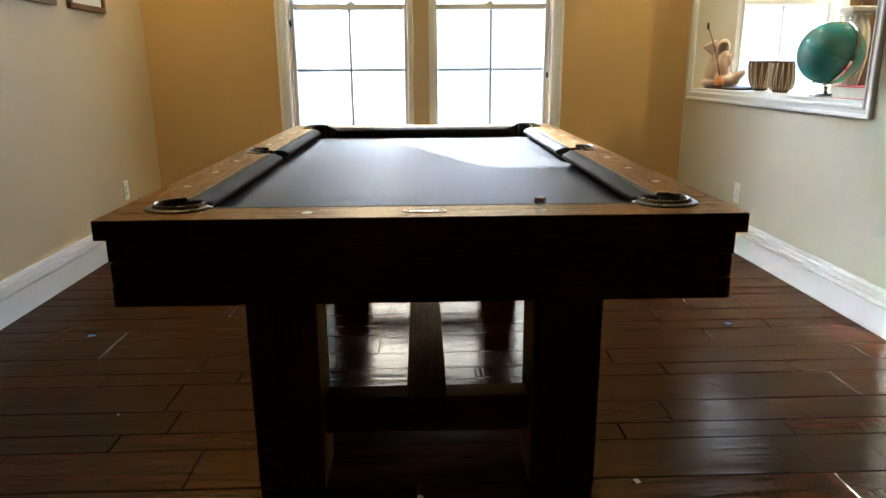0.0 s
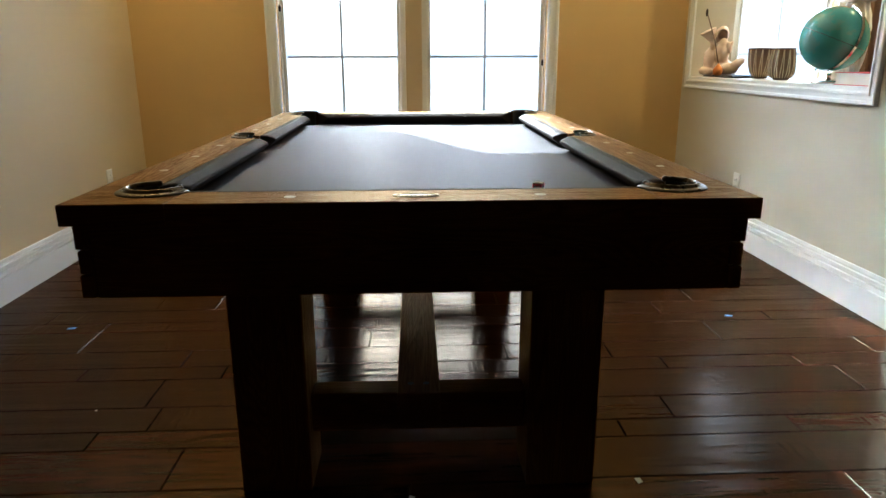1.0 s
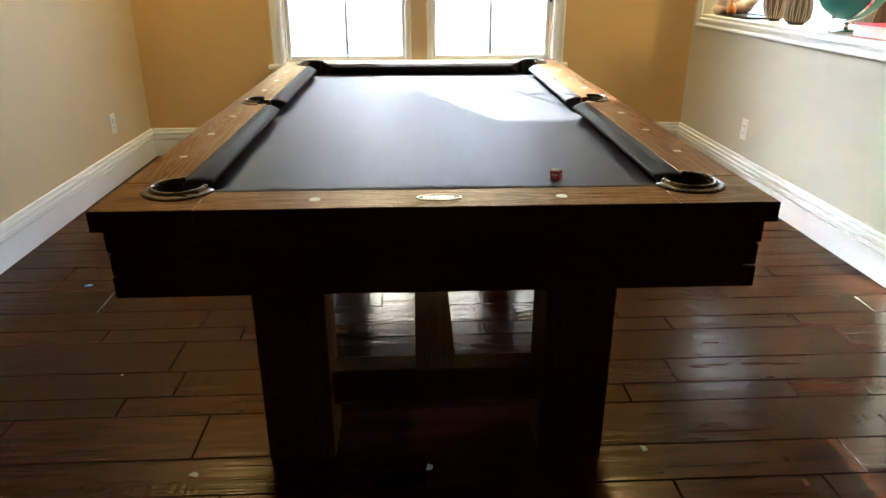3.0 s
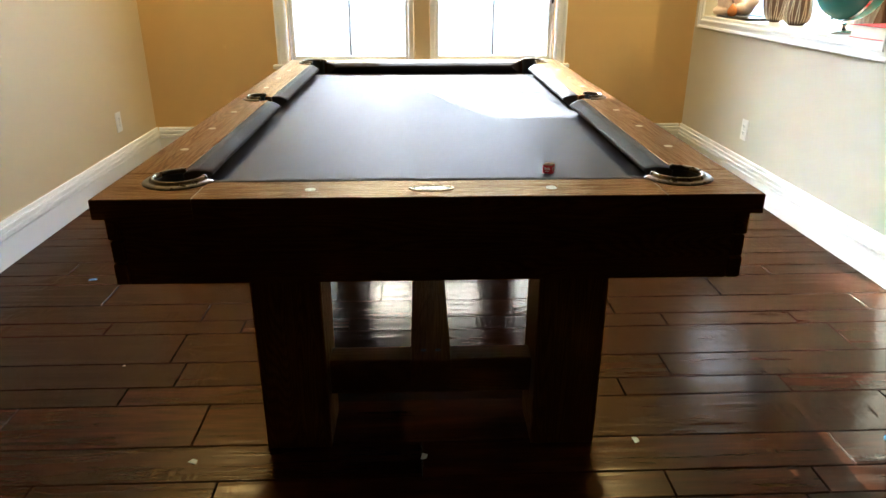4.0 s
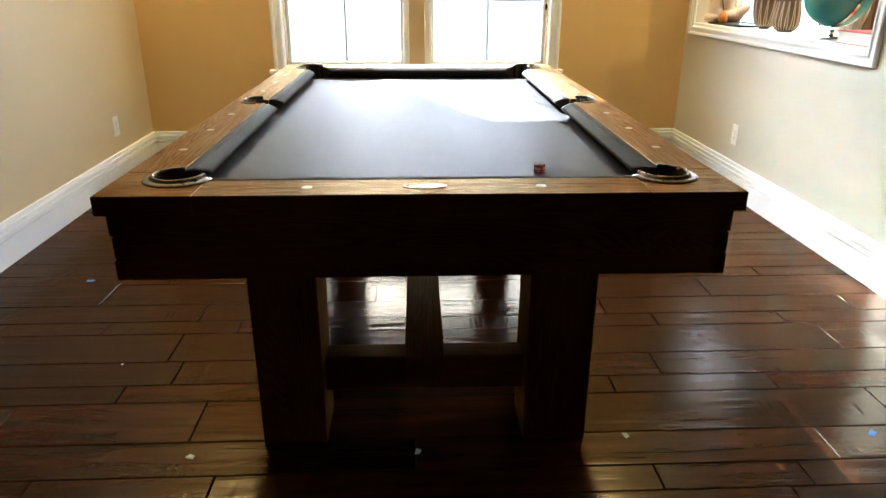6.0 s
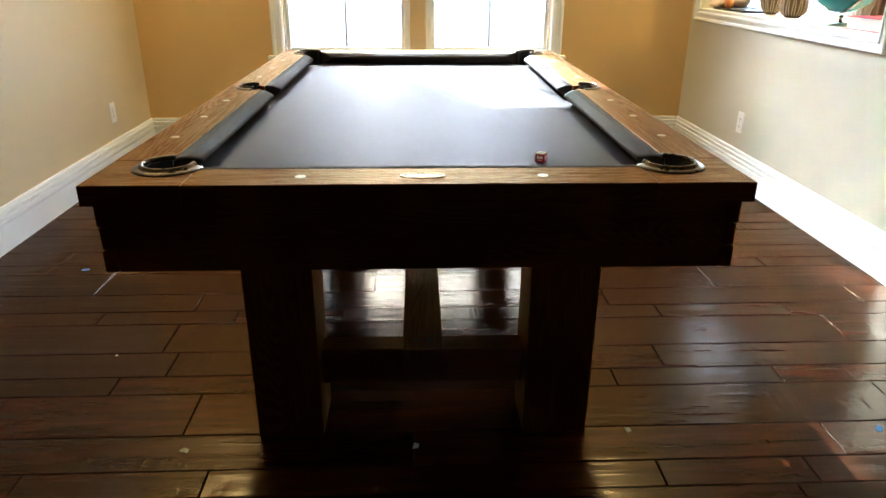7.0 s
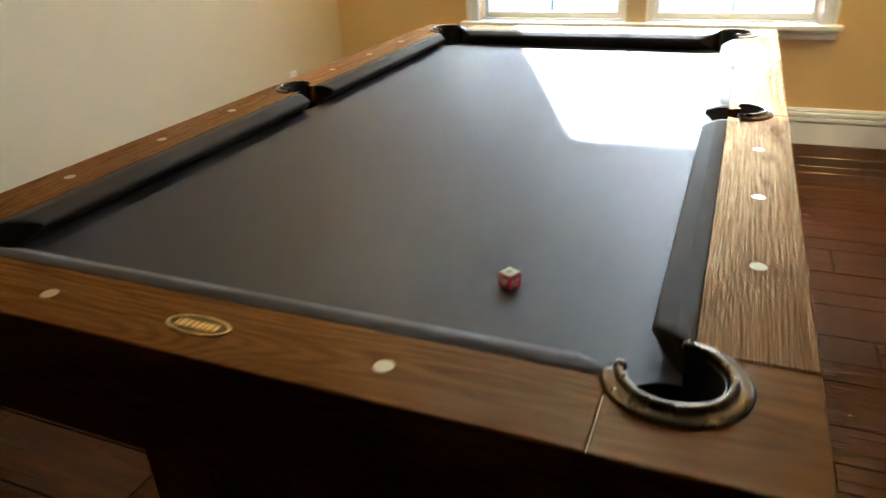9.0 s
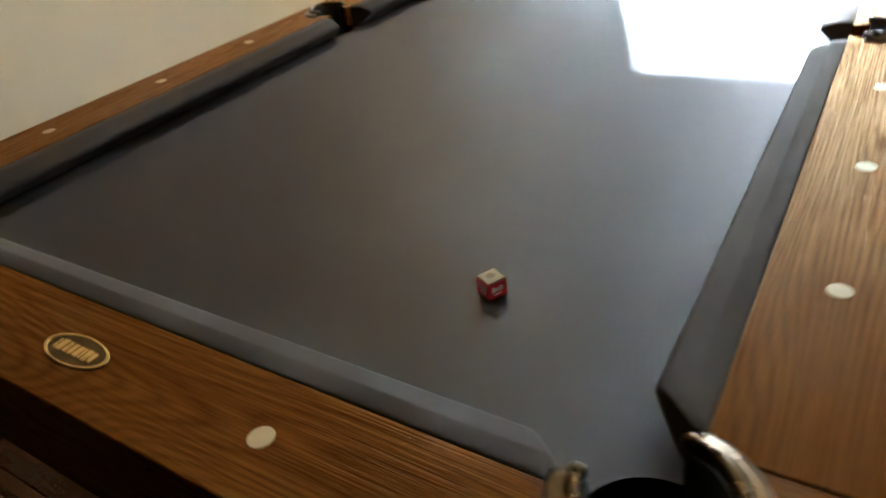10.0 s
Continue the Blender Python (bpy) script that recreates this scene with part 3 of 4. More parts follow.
def cushion(at, s0, s1, k0, k1, out, along):
    """A cushion from station s0 to s1 along a rail; its ends draw in by k0 and k1 towards the nose."""
    bm = bmesh.new()
    rows = []
    steps = [0, 0.004, 0.02] + [0.1 * i for i in range(1, 10)] + [0.98, 0.996, 1]
    for f in steps:
        row = []
        for d, z in CUSH:
            a = s0 + k0 * (d / 0.05) ** 1.15
            b = s1 - k1 * (d / 0.05) ** 1.15
            ease = 0.003 if f in (0, 1) else 0.0
            p = Vector(at) + Vector(along) * (a + (b - a) * f) + Vector(out) * d
            row.append(bm.verts.new((p.x, p.y, z - ease * (1 if z > ZT - 0.02 else 0))))
        rows.append(row)
    n = len(CUSH)
    for i in range(len(rows) - 1):
        for j in range(n):
            bm.faces.new((rows[i][j], rows[i][(j + 1) % n], rows[i + 1][(j + 1) % n], rows[i + 1][j]))
    bm.faces.new(rows[0])
    bm.faces.new(list(reversed(rows[-1])))
    bmesh.ops.recalc_face_normals(bm, faces=bm.faces[:])
    ob = part("cushion", bm, M["cushion"], table, "cushion wrapped in charcoal cloth")
    for poly in ob.data.polygons:
        poly.use_smooth = len(poly.vertices) == 4
    return ob


for sx in (-1, 1):
    for sy in (-1, 1):
        cushion((sx * WXI, 0), 0.046, 0.952, 0.016, 0.050, (-sx, 0), (0, sy))
for sy in (-1, 1):
    cushion((0, sy * WYI), -0.480, 0.480, 0.050, 0.050, (0, -sy), (1, 0))

bed = []
for sx, sy, a in ((1, -1, 0), (1, 1, 0), (-1, 1, 0), (-1, -1, 0)):
    r = 0.060
    pa = math.degrees(math.asin((WYI - CPY) / r))
    pb = math.degrees(math.asin((WXI - CPX) / r))
    c = arc(CPX, CPY, r, 180 - pa, 270 + pb, 16)            # from the end rail round to the side rail
    c = [(x * sx, y * sy) for x, y in c]
    half = math.degrees(math.acos((SPX - WXI) / 0.052))
    s = [(x * sx, y) for x, y in arc(SPX, 0, 0.052, 180 + half, 180 - half, 14)]
    if (sx, sy) == (1, -1):
        bed += c + s
    elif (sx, sy) == (1, 1):
        bed += c[::-1]
    elif (sx, sy) == (-1, 1):
        bed += c + s[::-1]
    else:
        bed += c[::-1]
part("playing_bed", slab(bed, ZBED - 0.028, ZBED, 0.002), M["bed"], table, "flat charcoal grey cloth playing surface")

RING = [(0.0495, -0.014), (0.0495, 0.006), (0.0502, 0.0098), (0.0525, 0.0122), (0.0555, 0.0126), (0.0582, 0.0108), (0.0598, 0.0076), (0.0612, 0.0058),
        (0.0650, 0.0054), (0.0700, 0.0044), (0.0738, 0.0024), (0.0752, 0.0006), (0.0515, 0.0004), (0.0515, -0.014), (0.0495, -0.014)]


def ring(cx, cy, a0, a1, scale):
    prof = [(r * scale, ZT + z) for r, z in RING]
    bm = lathe(prof, 40, a0, a1, cx, cy)
    ob = part("pocket_ring", bm, M["bronze"], table, "antique bronze horseshoe pocket ring")
    for poly in ob.data.polygons:
        poly.use_smooth = len(poly.vertices) == 4
    for a in (a0, a1):
        c, s = math.cos(radians(a)), math.sin(radians(a))
        tip = bmesh.new()
        bmesh.ops.create_uvsphere(tip, u_segments=12, v_segments=8, radius=0.0062 * scale + 0.001)
        bmesh.ops.translate(tip, verts=tip.verts[:], vec=(cx + 0.0548 * scale * c, cy + 0.0548 * scale * s, ZT + 0.0070))
        part("ring_tip", tip, M["bronze"], ob, smooth=True)


def pocket(cx, cy, a0, a1, r, q):
    cup = lathe([(0.0, 0.646), (r * 0.75, 0.648), (r * 0.95, 0.666), (r, 0.706), (r, ZBED - 0.029), (r + 0.004, ZBED - 0.029), (r + 0.004, 0.656), (0.0, 0.638)], 28, cx=cx, cy=cy)
    part("pocket_cup", cup, M["black_leather"], table, "black leather drop pocket", True)
    wall = lathe([(q - 0.0025, ZBED - 0.03), (q - 0.0025, ZT + 0.003), (q - 0.0002, ZT + 0.003), (q - 0.0002, ZBED - 0.03), (q - 0.0025, ZBED - 0.03)], 28, a0, a1, cx, cy)
    part("pocket_liner", wall, M["black_leather"], table)


for sx in (-1, 1):
    for sy in (-1, 1):
        if sx > 0:
            a0, a1 = (-82, 176) if sy > 0 else (-176, 82)
        else:
            a0, a1 = (4, 262) if sy > 0 else (98, 356)
        ring(sx * CPX, sy * CPY, a0, a1, 0.99)
        pocket(sx * CPX, sy * CPY, a0, a1, 0.060, 0.0488)
    a0, a1 = (-98, 98) if sx > 0 else (82, 278)
    ring(sx * SPX, 0, a0, a1, 0.80)
    pocket(sx * SPX, 0, a0, a1, 0.052, 0.0392)


def disc(cx, cy, rx, ry, z0, z1, n=28, ease=0.0006):
    bm = bmesh.new()
    rows = [[bm.verts.new((cx + (rx - e) * math.cos(math.tau * k / n), cy + (ry - e) * math.sin(math.tau * k / n), z)) for k in range(n)]
            for e, z in ((0, z0), (0, z1 - ease), (ease, z1))]
    for i in range(2):
        for k in range(n):
            bm.faces.new((rows[i][k], rows[i][(k + 1) % n], rows[i + 1][(k + 1) % n], rows[i + 1][k]))
    bm.faces.new(rows[-1])
    bm.faces.new(list(reversed(rows[0])))
    return bm


for sx in (-1, 1):
    for k in (-3, -2, -1, 1, 2, 3):
        part("sight_inlay", disc(sx * 0.612, 0.2475 * k, 0.0108, 0.0108, ZT - 0.002, ZT + 0.0006), M["inlay"], table, "round cream inlay")
for sy in (-1, 1):
    for sx in (-1, 1):
        part("sight_inlay", disc(sx * 0.2475, sy * 1.095, 0.0115, 0.0115, ZT - 0.002, ZT + 0.0006), M["inlay"], table, "round cream inlay")
part("sight_inlay", disc(0, 1.095, 0.0115, 0.0115, ZT - 0.002, ZT + 0.0006), M["inlay"], table, "round cream inlay")
# added strips stand in for light caught on the joints' bevelled edges
for sy in (-1, 1):
    for sx in (-1, 1):
        y0, y1 = sorted((sy * (CPY + 0.046), sy * (HL - 0.003)))
        part("joint_strip", box(sx * JX - 0.0010, sx * JX + 0.0006, y0, y1, ZT - 0.004, ZT - 0.0006), M["joint_glint"], table, "added glossy strip imitating the glint on the joint's bevel")
badge = part("name_badge", disc(0, -1.095, 0.0465, 0.0185, ZT - 0.002, ZT + 0.0010, 40), M["old_brass"], table, "oval brass maker's badge")
part("badge_rim", lathe([(0.0415, ZT + 0.0008), (0.0422, ZT + 0.0022), (0.0458, ZT + 0.0022), (0.0466, ZT + 0.0008), (0.0415, ZT + 0.0008)], 44), M["brass"], badge)
badge.children[0].data.transform(Matrix.Translation((0, -1.095, 0)) @ Matrix.Diagonal((1, 0.40, 1, 1)))
x = -0.0315
for w, h in ((0.0030, 0.0062), (0.0085, 0.0072), (0.0065, 0.0066), (0.0060, 0.0066), (0.0070, 0.0066), (0.0030, 0.0066), (0.0075, 0.0068), (0.0055, 0.0060)):
    part("badge_bar", box(x, x + w, -1.095 - h, -1.095 + h, ZT + 0.0008, ZT + 0.0019, 0.0005, 1), M["brass"], badge)
    x += w + 0.0019

# skirt: one board at each end, three stacked boards along each side
SB = 0.622
for sy in (-1, 1):
    part("end_apron", box(-0.623, 0.623, min(sy * 1.108, sy * 1.138), max(sy * 1.108, sy * 1.138), SB, ZR - 0.0005, 0.003), M["oak_x"], table)
for sx in (-1, 1):
    for i, (z0, z1, off) in enumerate(((SB, 0.669, 0.000), (0.6715, 0.718, -0.002), (0.7205, ZR - 0.0005, 0.001))):
        x = 0.6525 + off
        part("side_apron", box(min(sx * 0.6235, sx * x), max(sx * 0.6235, sx * x), -1.1395, 1.1395, z0, z1, 0.004, 2), M["oak_y"], table)
part("slate_frame", box(-0.616, 0.616, -1.104, 1.104, 0.610, 0.630, 0.004), M["slate_frame"], table)
for sx in (-1, 1):
    for sy in (-1, 1):
        y0, y1 = sorted((sy * 0.705, sy * 0.882))
        part("leg", box(sx * 0.3645 - 0.0885, sx * 0.3645 + 0.0885, y0, y1, 0.0, 0.610, 0.005), M["oak_z"], table)
for sy in (-1, 1):
    y0, y1 = sorted((sy * 0.757, sy * 0.830))
    part("cross_stretcher", box(-0.2755, 0.2755, y0, y1, 0.140, 0.246, 0.004), M["oak_x"], table)
long_bar = part("long_stretcher", box(-0.055, 0.055, -0.845, 0.845, 0.165, 0.254, 0.004), M["oak_y"], table)
for sy in (-1, 1):
    for x in (-0.020, 0.020):
        part("bolt", disc(x, sy * 0.795, 0.008, 0.008, 0.2535, 0.2552, 16), M["dark_metal"], long_bar)

# ---- cue chalk on the cloth ----
def cue_chalk(at, turn):
    th = thing("cue_chalk", "red-wrapped cube of cue chalk with a worn tan top", "chalk", at, turn)
    h = 0.0115
    part("paper_wrap", box(-h, h, -h, h, 0.0, 0.0200, 0.0008, 2), M["chalk_red"], th, "red printed paper wrap")
    top = slab([(-h + 0.0006, -h + 0.0006), (h - 0.0006, -h + 0.0006), (h - 0.0006, h - 0.0006), (-h + 0.0006, h - 0.0006)], 0.0198, 0.0222, 0.0008)
    part("chalk_face", top, M["chalk_top"], th, "tan chalk face")
    part("dent", disc(0, 0.001, 0.0052, 0.0048, 0.0215, 0.02235, 20, 0.0002), M["chalk_dent"], th)
    for k in range(4):
        r = Matrix.Rotation(math.pi / 2 * k, 4, "Z")
        for x0, x1, z0, z1 in ((-0.0072, -0.0046, 0.0090, 0.0160), (-0.0040, -0.0016, 0.0095, 0.0140), (-0.0010, 0.0012, 0.0095, 0.0140),
                               (0.0018, 0.0040, 0.0090, 0.0155), (0.0046, 0.0066, 0.0095, 0.0150), (-0.0050, 0.0050, 0.0050, 0.0066)):
            bar = box(x0, x1, -h - 0.0002, -h + 0.0004, z0, z1)
            bmesh.ops.transform(bar, matrix=r, verts=bar.verts[:])
            part("print_bar", bar, M["white"], th)
    return th


cue_chalk((0.304, 0.138, ZBED + 0.0003), 62)

# ---- wall fittings ----
for lx, ly, watts, tone in LAMPS:
    can = thing("recessed_light", "round white recessed ceiling light, switched on", "lamp", (lx, ly, 0), 0, "recessed ceiling lights")
    part("trim_ring", lathe([(0.076, ZC - 0.0006), (0.105, ZC - 0.0006), (0.104, ZC - 0.006), (0.085, ZC - 0.010), (0.078, ZC - 0.008), (0.076, ZC - 0.0006)], 36), M["outlet"], can)

# housing of the added hall fill light, out of view
fill_pendant = thing("pendant_lamp", "added unseen fill lamp with a clear glass shade and brass rod", "lamp", (FILL_LAMP[0], FILL_LAMP[1], 0))
part("rod", tube([(0, 0, ZC), (0, 0, FILL_LAMP[2] + 0.17)], 0.006, 8), M["brass"], fill_pendant)
part("canopy", lathe([(0, ZC - 0.001), (0.06, ZC - 0.001), (0.055, ZC - 0.02), (0.012, ZC - 0.03), (0, ZC - 0.03)], 24), M["brass"], fill_pendant)
shade = [(0.150, FILL_LAMP[2] + 0.150), (0.172, FILL_LAMP[2] + 0.08), (0.180, FILL_LAMP[2]), (0.150, FILL_LAMP[2] - 0.10), (0.110, FILL_LAMP[2] - 0.13)]
part("glass_shade", lathe(shade + [(r - 0.004, z) for r, z in shade[::-1]] + shade[:1], 32, caps=False), M["glass"], fill_pendant, "open clear glass shade", True).visible_shadow = False
part("gallery", lathe([(0, FILL_LAMP[2] + 0.17), (0.16, FILL_LAMP[2] + 0.165), (0.165, FILL_LAMP[2] + 0.15), (0, FILL_LAMP[2] + 0.155)], 24), M["brass"], fill_pendant)


def outlet(at, turn):
    """A wall socket plate; it faces +x before the turn."""
    th = thing("wall_outlet", "white duplex electrical outlet on the painted wall", "outlet", at, turn, "wall outlets")
    part("plate", box(0, 0.006, -0.038, 0.038, -0.061, 0.061, 0.003), M["outlet"], th)
    for z in (-0.02, 0.02):
        rec = part("socket", box(0.004, 0.0085, -0.017, 0.017, z - 0.014, z + 0.014, 0.003), M["outlet"], th)
        for y in (-0.0065, 0.0065):
            part("slot", box(0.0078, 0.0089, y - 0.0012, y + 0.0012, z - 0.003, z + 0.007), M["slot"], rec)
        part("slot", box(0.0078, 0.0089, -0.002, 0.002, z - 0.010, z - 0.006), M["slot"], rec)
    part("screw", box(0.0052, 0.0068, -0.003, 0.003, -0.003, 0.003, 0.0006, 1), M["chrome"], th)


outlet((XL + 0.0002, 2.822, 0.358), 0)
outlet((XR - 0.0002, 2.462, 0.354), 180)


def picture(y0, y1, z0, z1, label):
    th = thing("picture_frame", label, "picture", (XL + 0.001, (y0 + y1) / 2, z0), 0, "pictures on the wall")
    hw, hh, w = (y1 - y0) / 2, z1 - z0, 0.032
    part("bar", box(0, 0.022, -hw, hw, 0, w, 0.004), M["frame_wood"], th)
    part("bar", box(0, 0.022, -hw, hw, hh - w, hh, 0.004), M["frame_wood"], th)
    part("bar", box(0, 0.022, -hw, -hw + w, w + 0.0005, hh - w - 0.0005, 0.004), M["frame_wood"], th)
    part("bar", box(0, 0.022, hw - w, hw, w + 0.0005, hh - w - 0.0005, 0.004), M["frame_wood"], th)
    part("mat_board", box(0.002, 0.008, -hw + w - 0.002, hw - w + 0.002, w - 0.002, hh - w + 0.002), M["mat_board"], th, "white mat board")


picture(2.38, 2.82, 1.425, 1.93, "framed picture with a white mat in a brown wooden frame")
picture(1.72, 2.235, 1.424, 1.93, "framed picture with a white mat in a brown wooden frame")

# ---- things on the ledge ----
LZ = OZ0 + 0.0185


def statue(at, turn):
    bm = bmesh.new()

    def ball(c, r, s=(1, 1, 1), rot=None, hollow=None):
        own = bmesh.new()
        bmesh.ops.create_uvsphere(own, u_segments=32, v_segments=20, radius=r)
        if hollow:                                   # a hood: its open side is pressed in
            to = hollow.normalized()
            for q in own.verts:
                open_by = (q.co.normalized().dot(to) - 0.70) / 0.30
                if open_by > 0:
                    q.co -= to * r * 1.35 * min(1.0, open_by * 2.6)
        bmesh.ops.scale(own, vec=s, verts=own.verts[:])
        if rot:
            bmesh.ops.rotate(own, cent=(0, 0, 0), matrix=Euler(rot).to_matrix(), verts=own.verts[:])
        bmesh.ops.translate(own, vec=c, verts=own.verts[:])
        me = bpy.data.meshes.new("tmp")
        own.to_mesh(me)
        own.free()
        bm.from_mesh(me)
        bpy.data.meshes.remove(me)

    ball((-0.068, 0.02, 0.095), 0.046, (0.95, 0.85, 2.0))
    ball((-0.078, 0.02, 0.030), 0.060, (0.95, 0.8, 0.55))
    ball((0.005, 0.02, 0.060), 0.058, (1.1, 0.85, 1.0))
    ball((0.004, 0.0, 0.140), 0.046, (0.95, 0.8, 1.75))
    ball((0.008, 0.0, 0.195), 0.034, (0.9, 0.8, 1.3))
    ball((0.050, -0.01, 0.045), 0.046, (1.5, 0.9, 0.8))
    ball((0.096, -0.02, 0.070), 0.034, (2.0, 0.8, 0.85), (0, -0.62, 0))
    ball((0.046, -0.01, 0.180), 0.019, (0.9, 0.9, 2.0), (0, -0.15, 0))
    ball((0.060, -0.01, 0.205), 0.012, (0.8, 0.8, 1.6), (0, 0.25, 0))
    ball((-0.010, 0.02, 0.256), 0.046, (0.95, 1.0, 1.35), (0, 0.18, 0), Vector((0.22, -1.0, -0.20)))
    ball((-0.058, 0.01, 0.195), 0.022, (0.9, 0.8, 2.2), (0, 0.18, 0))
    cone = bmesh.new()
    bmesh.ops.create_cone(cone, cap_ends=True, segments=20, radius1=0.014, radius2=0.056, depth=0.085)
    bmesh.ops.rotate(cone, cent=(0, 0, 0), matrix=Euler((0.15, -0.45, 0)).to_matrix(), verts=cone.verts[:])
    bmesh.ops.scale(cone, vec=(1.0, 0.6, 1.0), verts=cone.verts[:])
    bmesh.ops.translate(cone, vec=(-0.078, 0.005, 0.252), verts=cone.verts[:])
    me = bpy.data.meshes.new("tmp")
    cone.to_mesh(me)
    cone.free()
    bm.from_mesh(me)
    bpy.data.meshes.remove(me)
    ob = mesh_ob("statue", bm, M["figurine"], smooth=True)
    fuse = ob.modifiers.new("fuse", "REMESH")
    fuse.mode, fuse.voxel_size, fuse.use_smooth_shade = "VOXEL", 0.0045, True
    ob.location, ob.rotation_euler = at, (0, 0, radians(turn))
    return tagged(ob, "pale pink ceramic seated figurine on a black tray", "figurine")


tray = thing("tray", "thin black lacquer tray on the white ledge", "tray", (2.085, 3.010, LZ))
part("tray_base", box(-0.10, 0.12, -0.255, 0.185, 0.0, 0.006, 0.002), M["black"], tray)
for y0, y1, x0, x1 in ((-0.255, -0.249, -0.10, 0.12), (0.179, 0.185, -0.10, 0.12), (-0.248, 0.178, -0.10, -0.094), (-0.248, 0.178, 0.114, 0.12)):
    part("tray_rim", box(x0, x1, y0, y1, 0.0062, 0.012, 0.001, 1), M["black"], tray)
STATUE = (2.066, 3.120, LZ + 0.0065)
statue(STATUE, -31)
lute = thing("long_necked_lute", "tiny amber gourd lute leaning on the figurine", "ornament", STATUE, -31)
gourd = lathe([(0.0, 0.0), (0.016, 0.001), (0.027, 0.012), (0.031, 0.030), (0.027, 0.048), (0.015, 0.064), (0.007, 0.078), (0.0, 0.080)], 24, cx=-0.004, cy=-0.062)
part("gourd", gourd, M["amber"], lute, "glossy amber gourd", True)
neck = part("neck", tube([(-0.004, -0.062, 0.074), (-0.040, -0.058, 0.22), (-0.100, -0.054, 0.385)], 0.0036), M["drum"], lute, "thin brown neck", True)
head = bmesh.new()
bmesh.ops.create_uvsphere(head, u_segments=12, v_segments=8, radius=0.011)
bmesh.ops.scale(head, vec=(0.75, 0.6, 2.2), verts=head.verts[:])
bmesh.ops.translate(head, vec=(-0.106, -0.054, 0.398), verts=head.verts[:])
part("pegbox", head, M["slate_frame"], neck, smooth=True)


def hand_drum(at, r, h, label, shape):
    th = thing("hand_drum", label, "drum", at, 0, "small drums")
    prof = [(r * a, h * b) for a, b in shape]
    inside = [(prof[-1][0] * 0.90, h), (prof[-1][0] * 0.88, h * 0.96), (0.0, h * 0.96)]
    part("shell", lathe([(0.0, 0.0)] + prof + inside, 40), M["drum"], th, "carved brown shell", True)
    m = prof[-1][0]
    part("hoop", lathe([(m * 0.99, h * 0.93), (m * 1.05, h * 0.94), (m * 1.06, h * 0.97), (m * 1.05, h * 0.995), (m * 0.99, h * 1.005), (m * 0.99, h * 0.93)], 40), M["drum"], th, smooth=True)
    n = 26
    for k in range(n):
        pts = []
        for i in range(10):
            f = i / 9
            z = h * (0.07 + 0.87 * f)
            for (r0, z0), (r1, z1) in zip(prof, prof[1:]):
                if z0 <= z <= z1 and z1 > z0:
                    rr = r0 + (r1 - r0) * (z - z0) / (z1 - z0)
            a = math.tau * (k + (0.55 * f if k % 2 else -0.30 * f)) / n
            pts.append(((rr + 0.0012) * math.cos(a), (rr + 0.0012) * math.sin(a), z))
        part("cord", tube(pts, 0.0024, 6), M["cord"], th, smooth=True)
    return th


hand_drum((2.105, 2.655, LZ), 0.077, 0.176, "bowl-shaped brown drum laced with cream cords",
          ((0.36, 0.0), (0.38, 0.04), (0.52, 0.07), (0.74, 0.20), (0.90, 0.42), (0.97, 0.68), (0.98, 0.93), (0.96, 1.0)))
hand_drum((2.090, 2.385, LZ), 0.069, 0.172, "smaller barrel-bellied brown drum laced with cream cords",
          ((0.56, 0.0), (0.60, 0.03), (0.82, 0.09), (0.97, 0.20), (1.0, 0.33), (0.97, 0.55), (0.86, 0.93), (0.84, 1.0)))


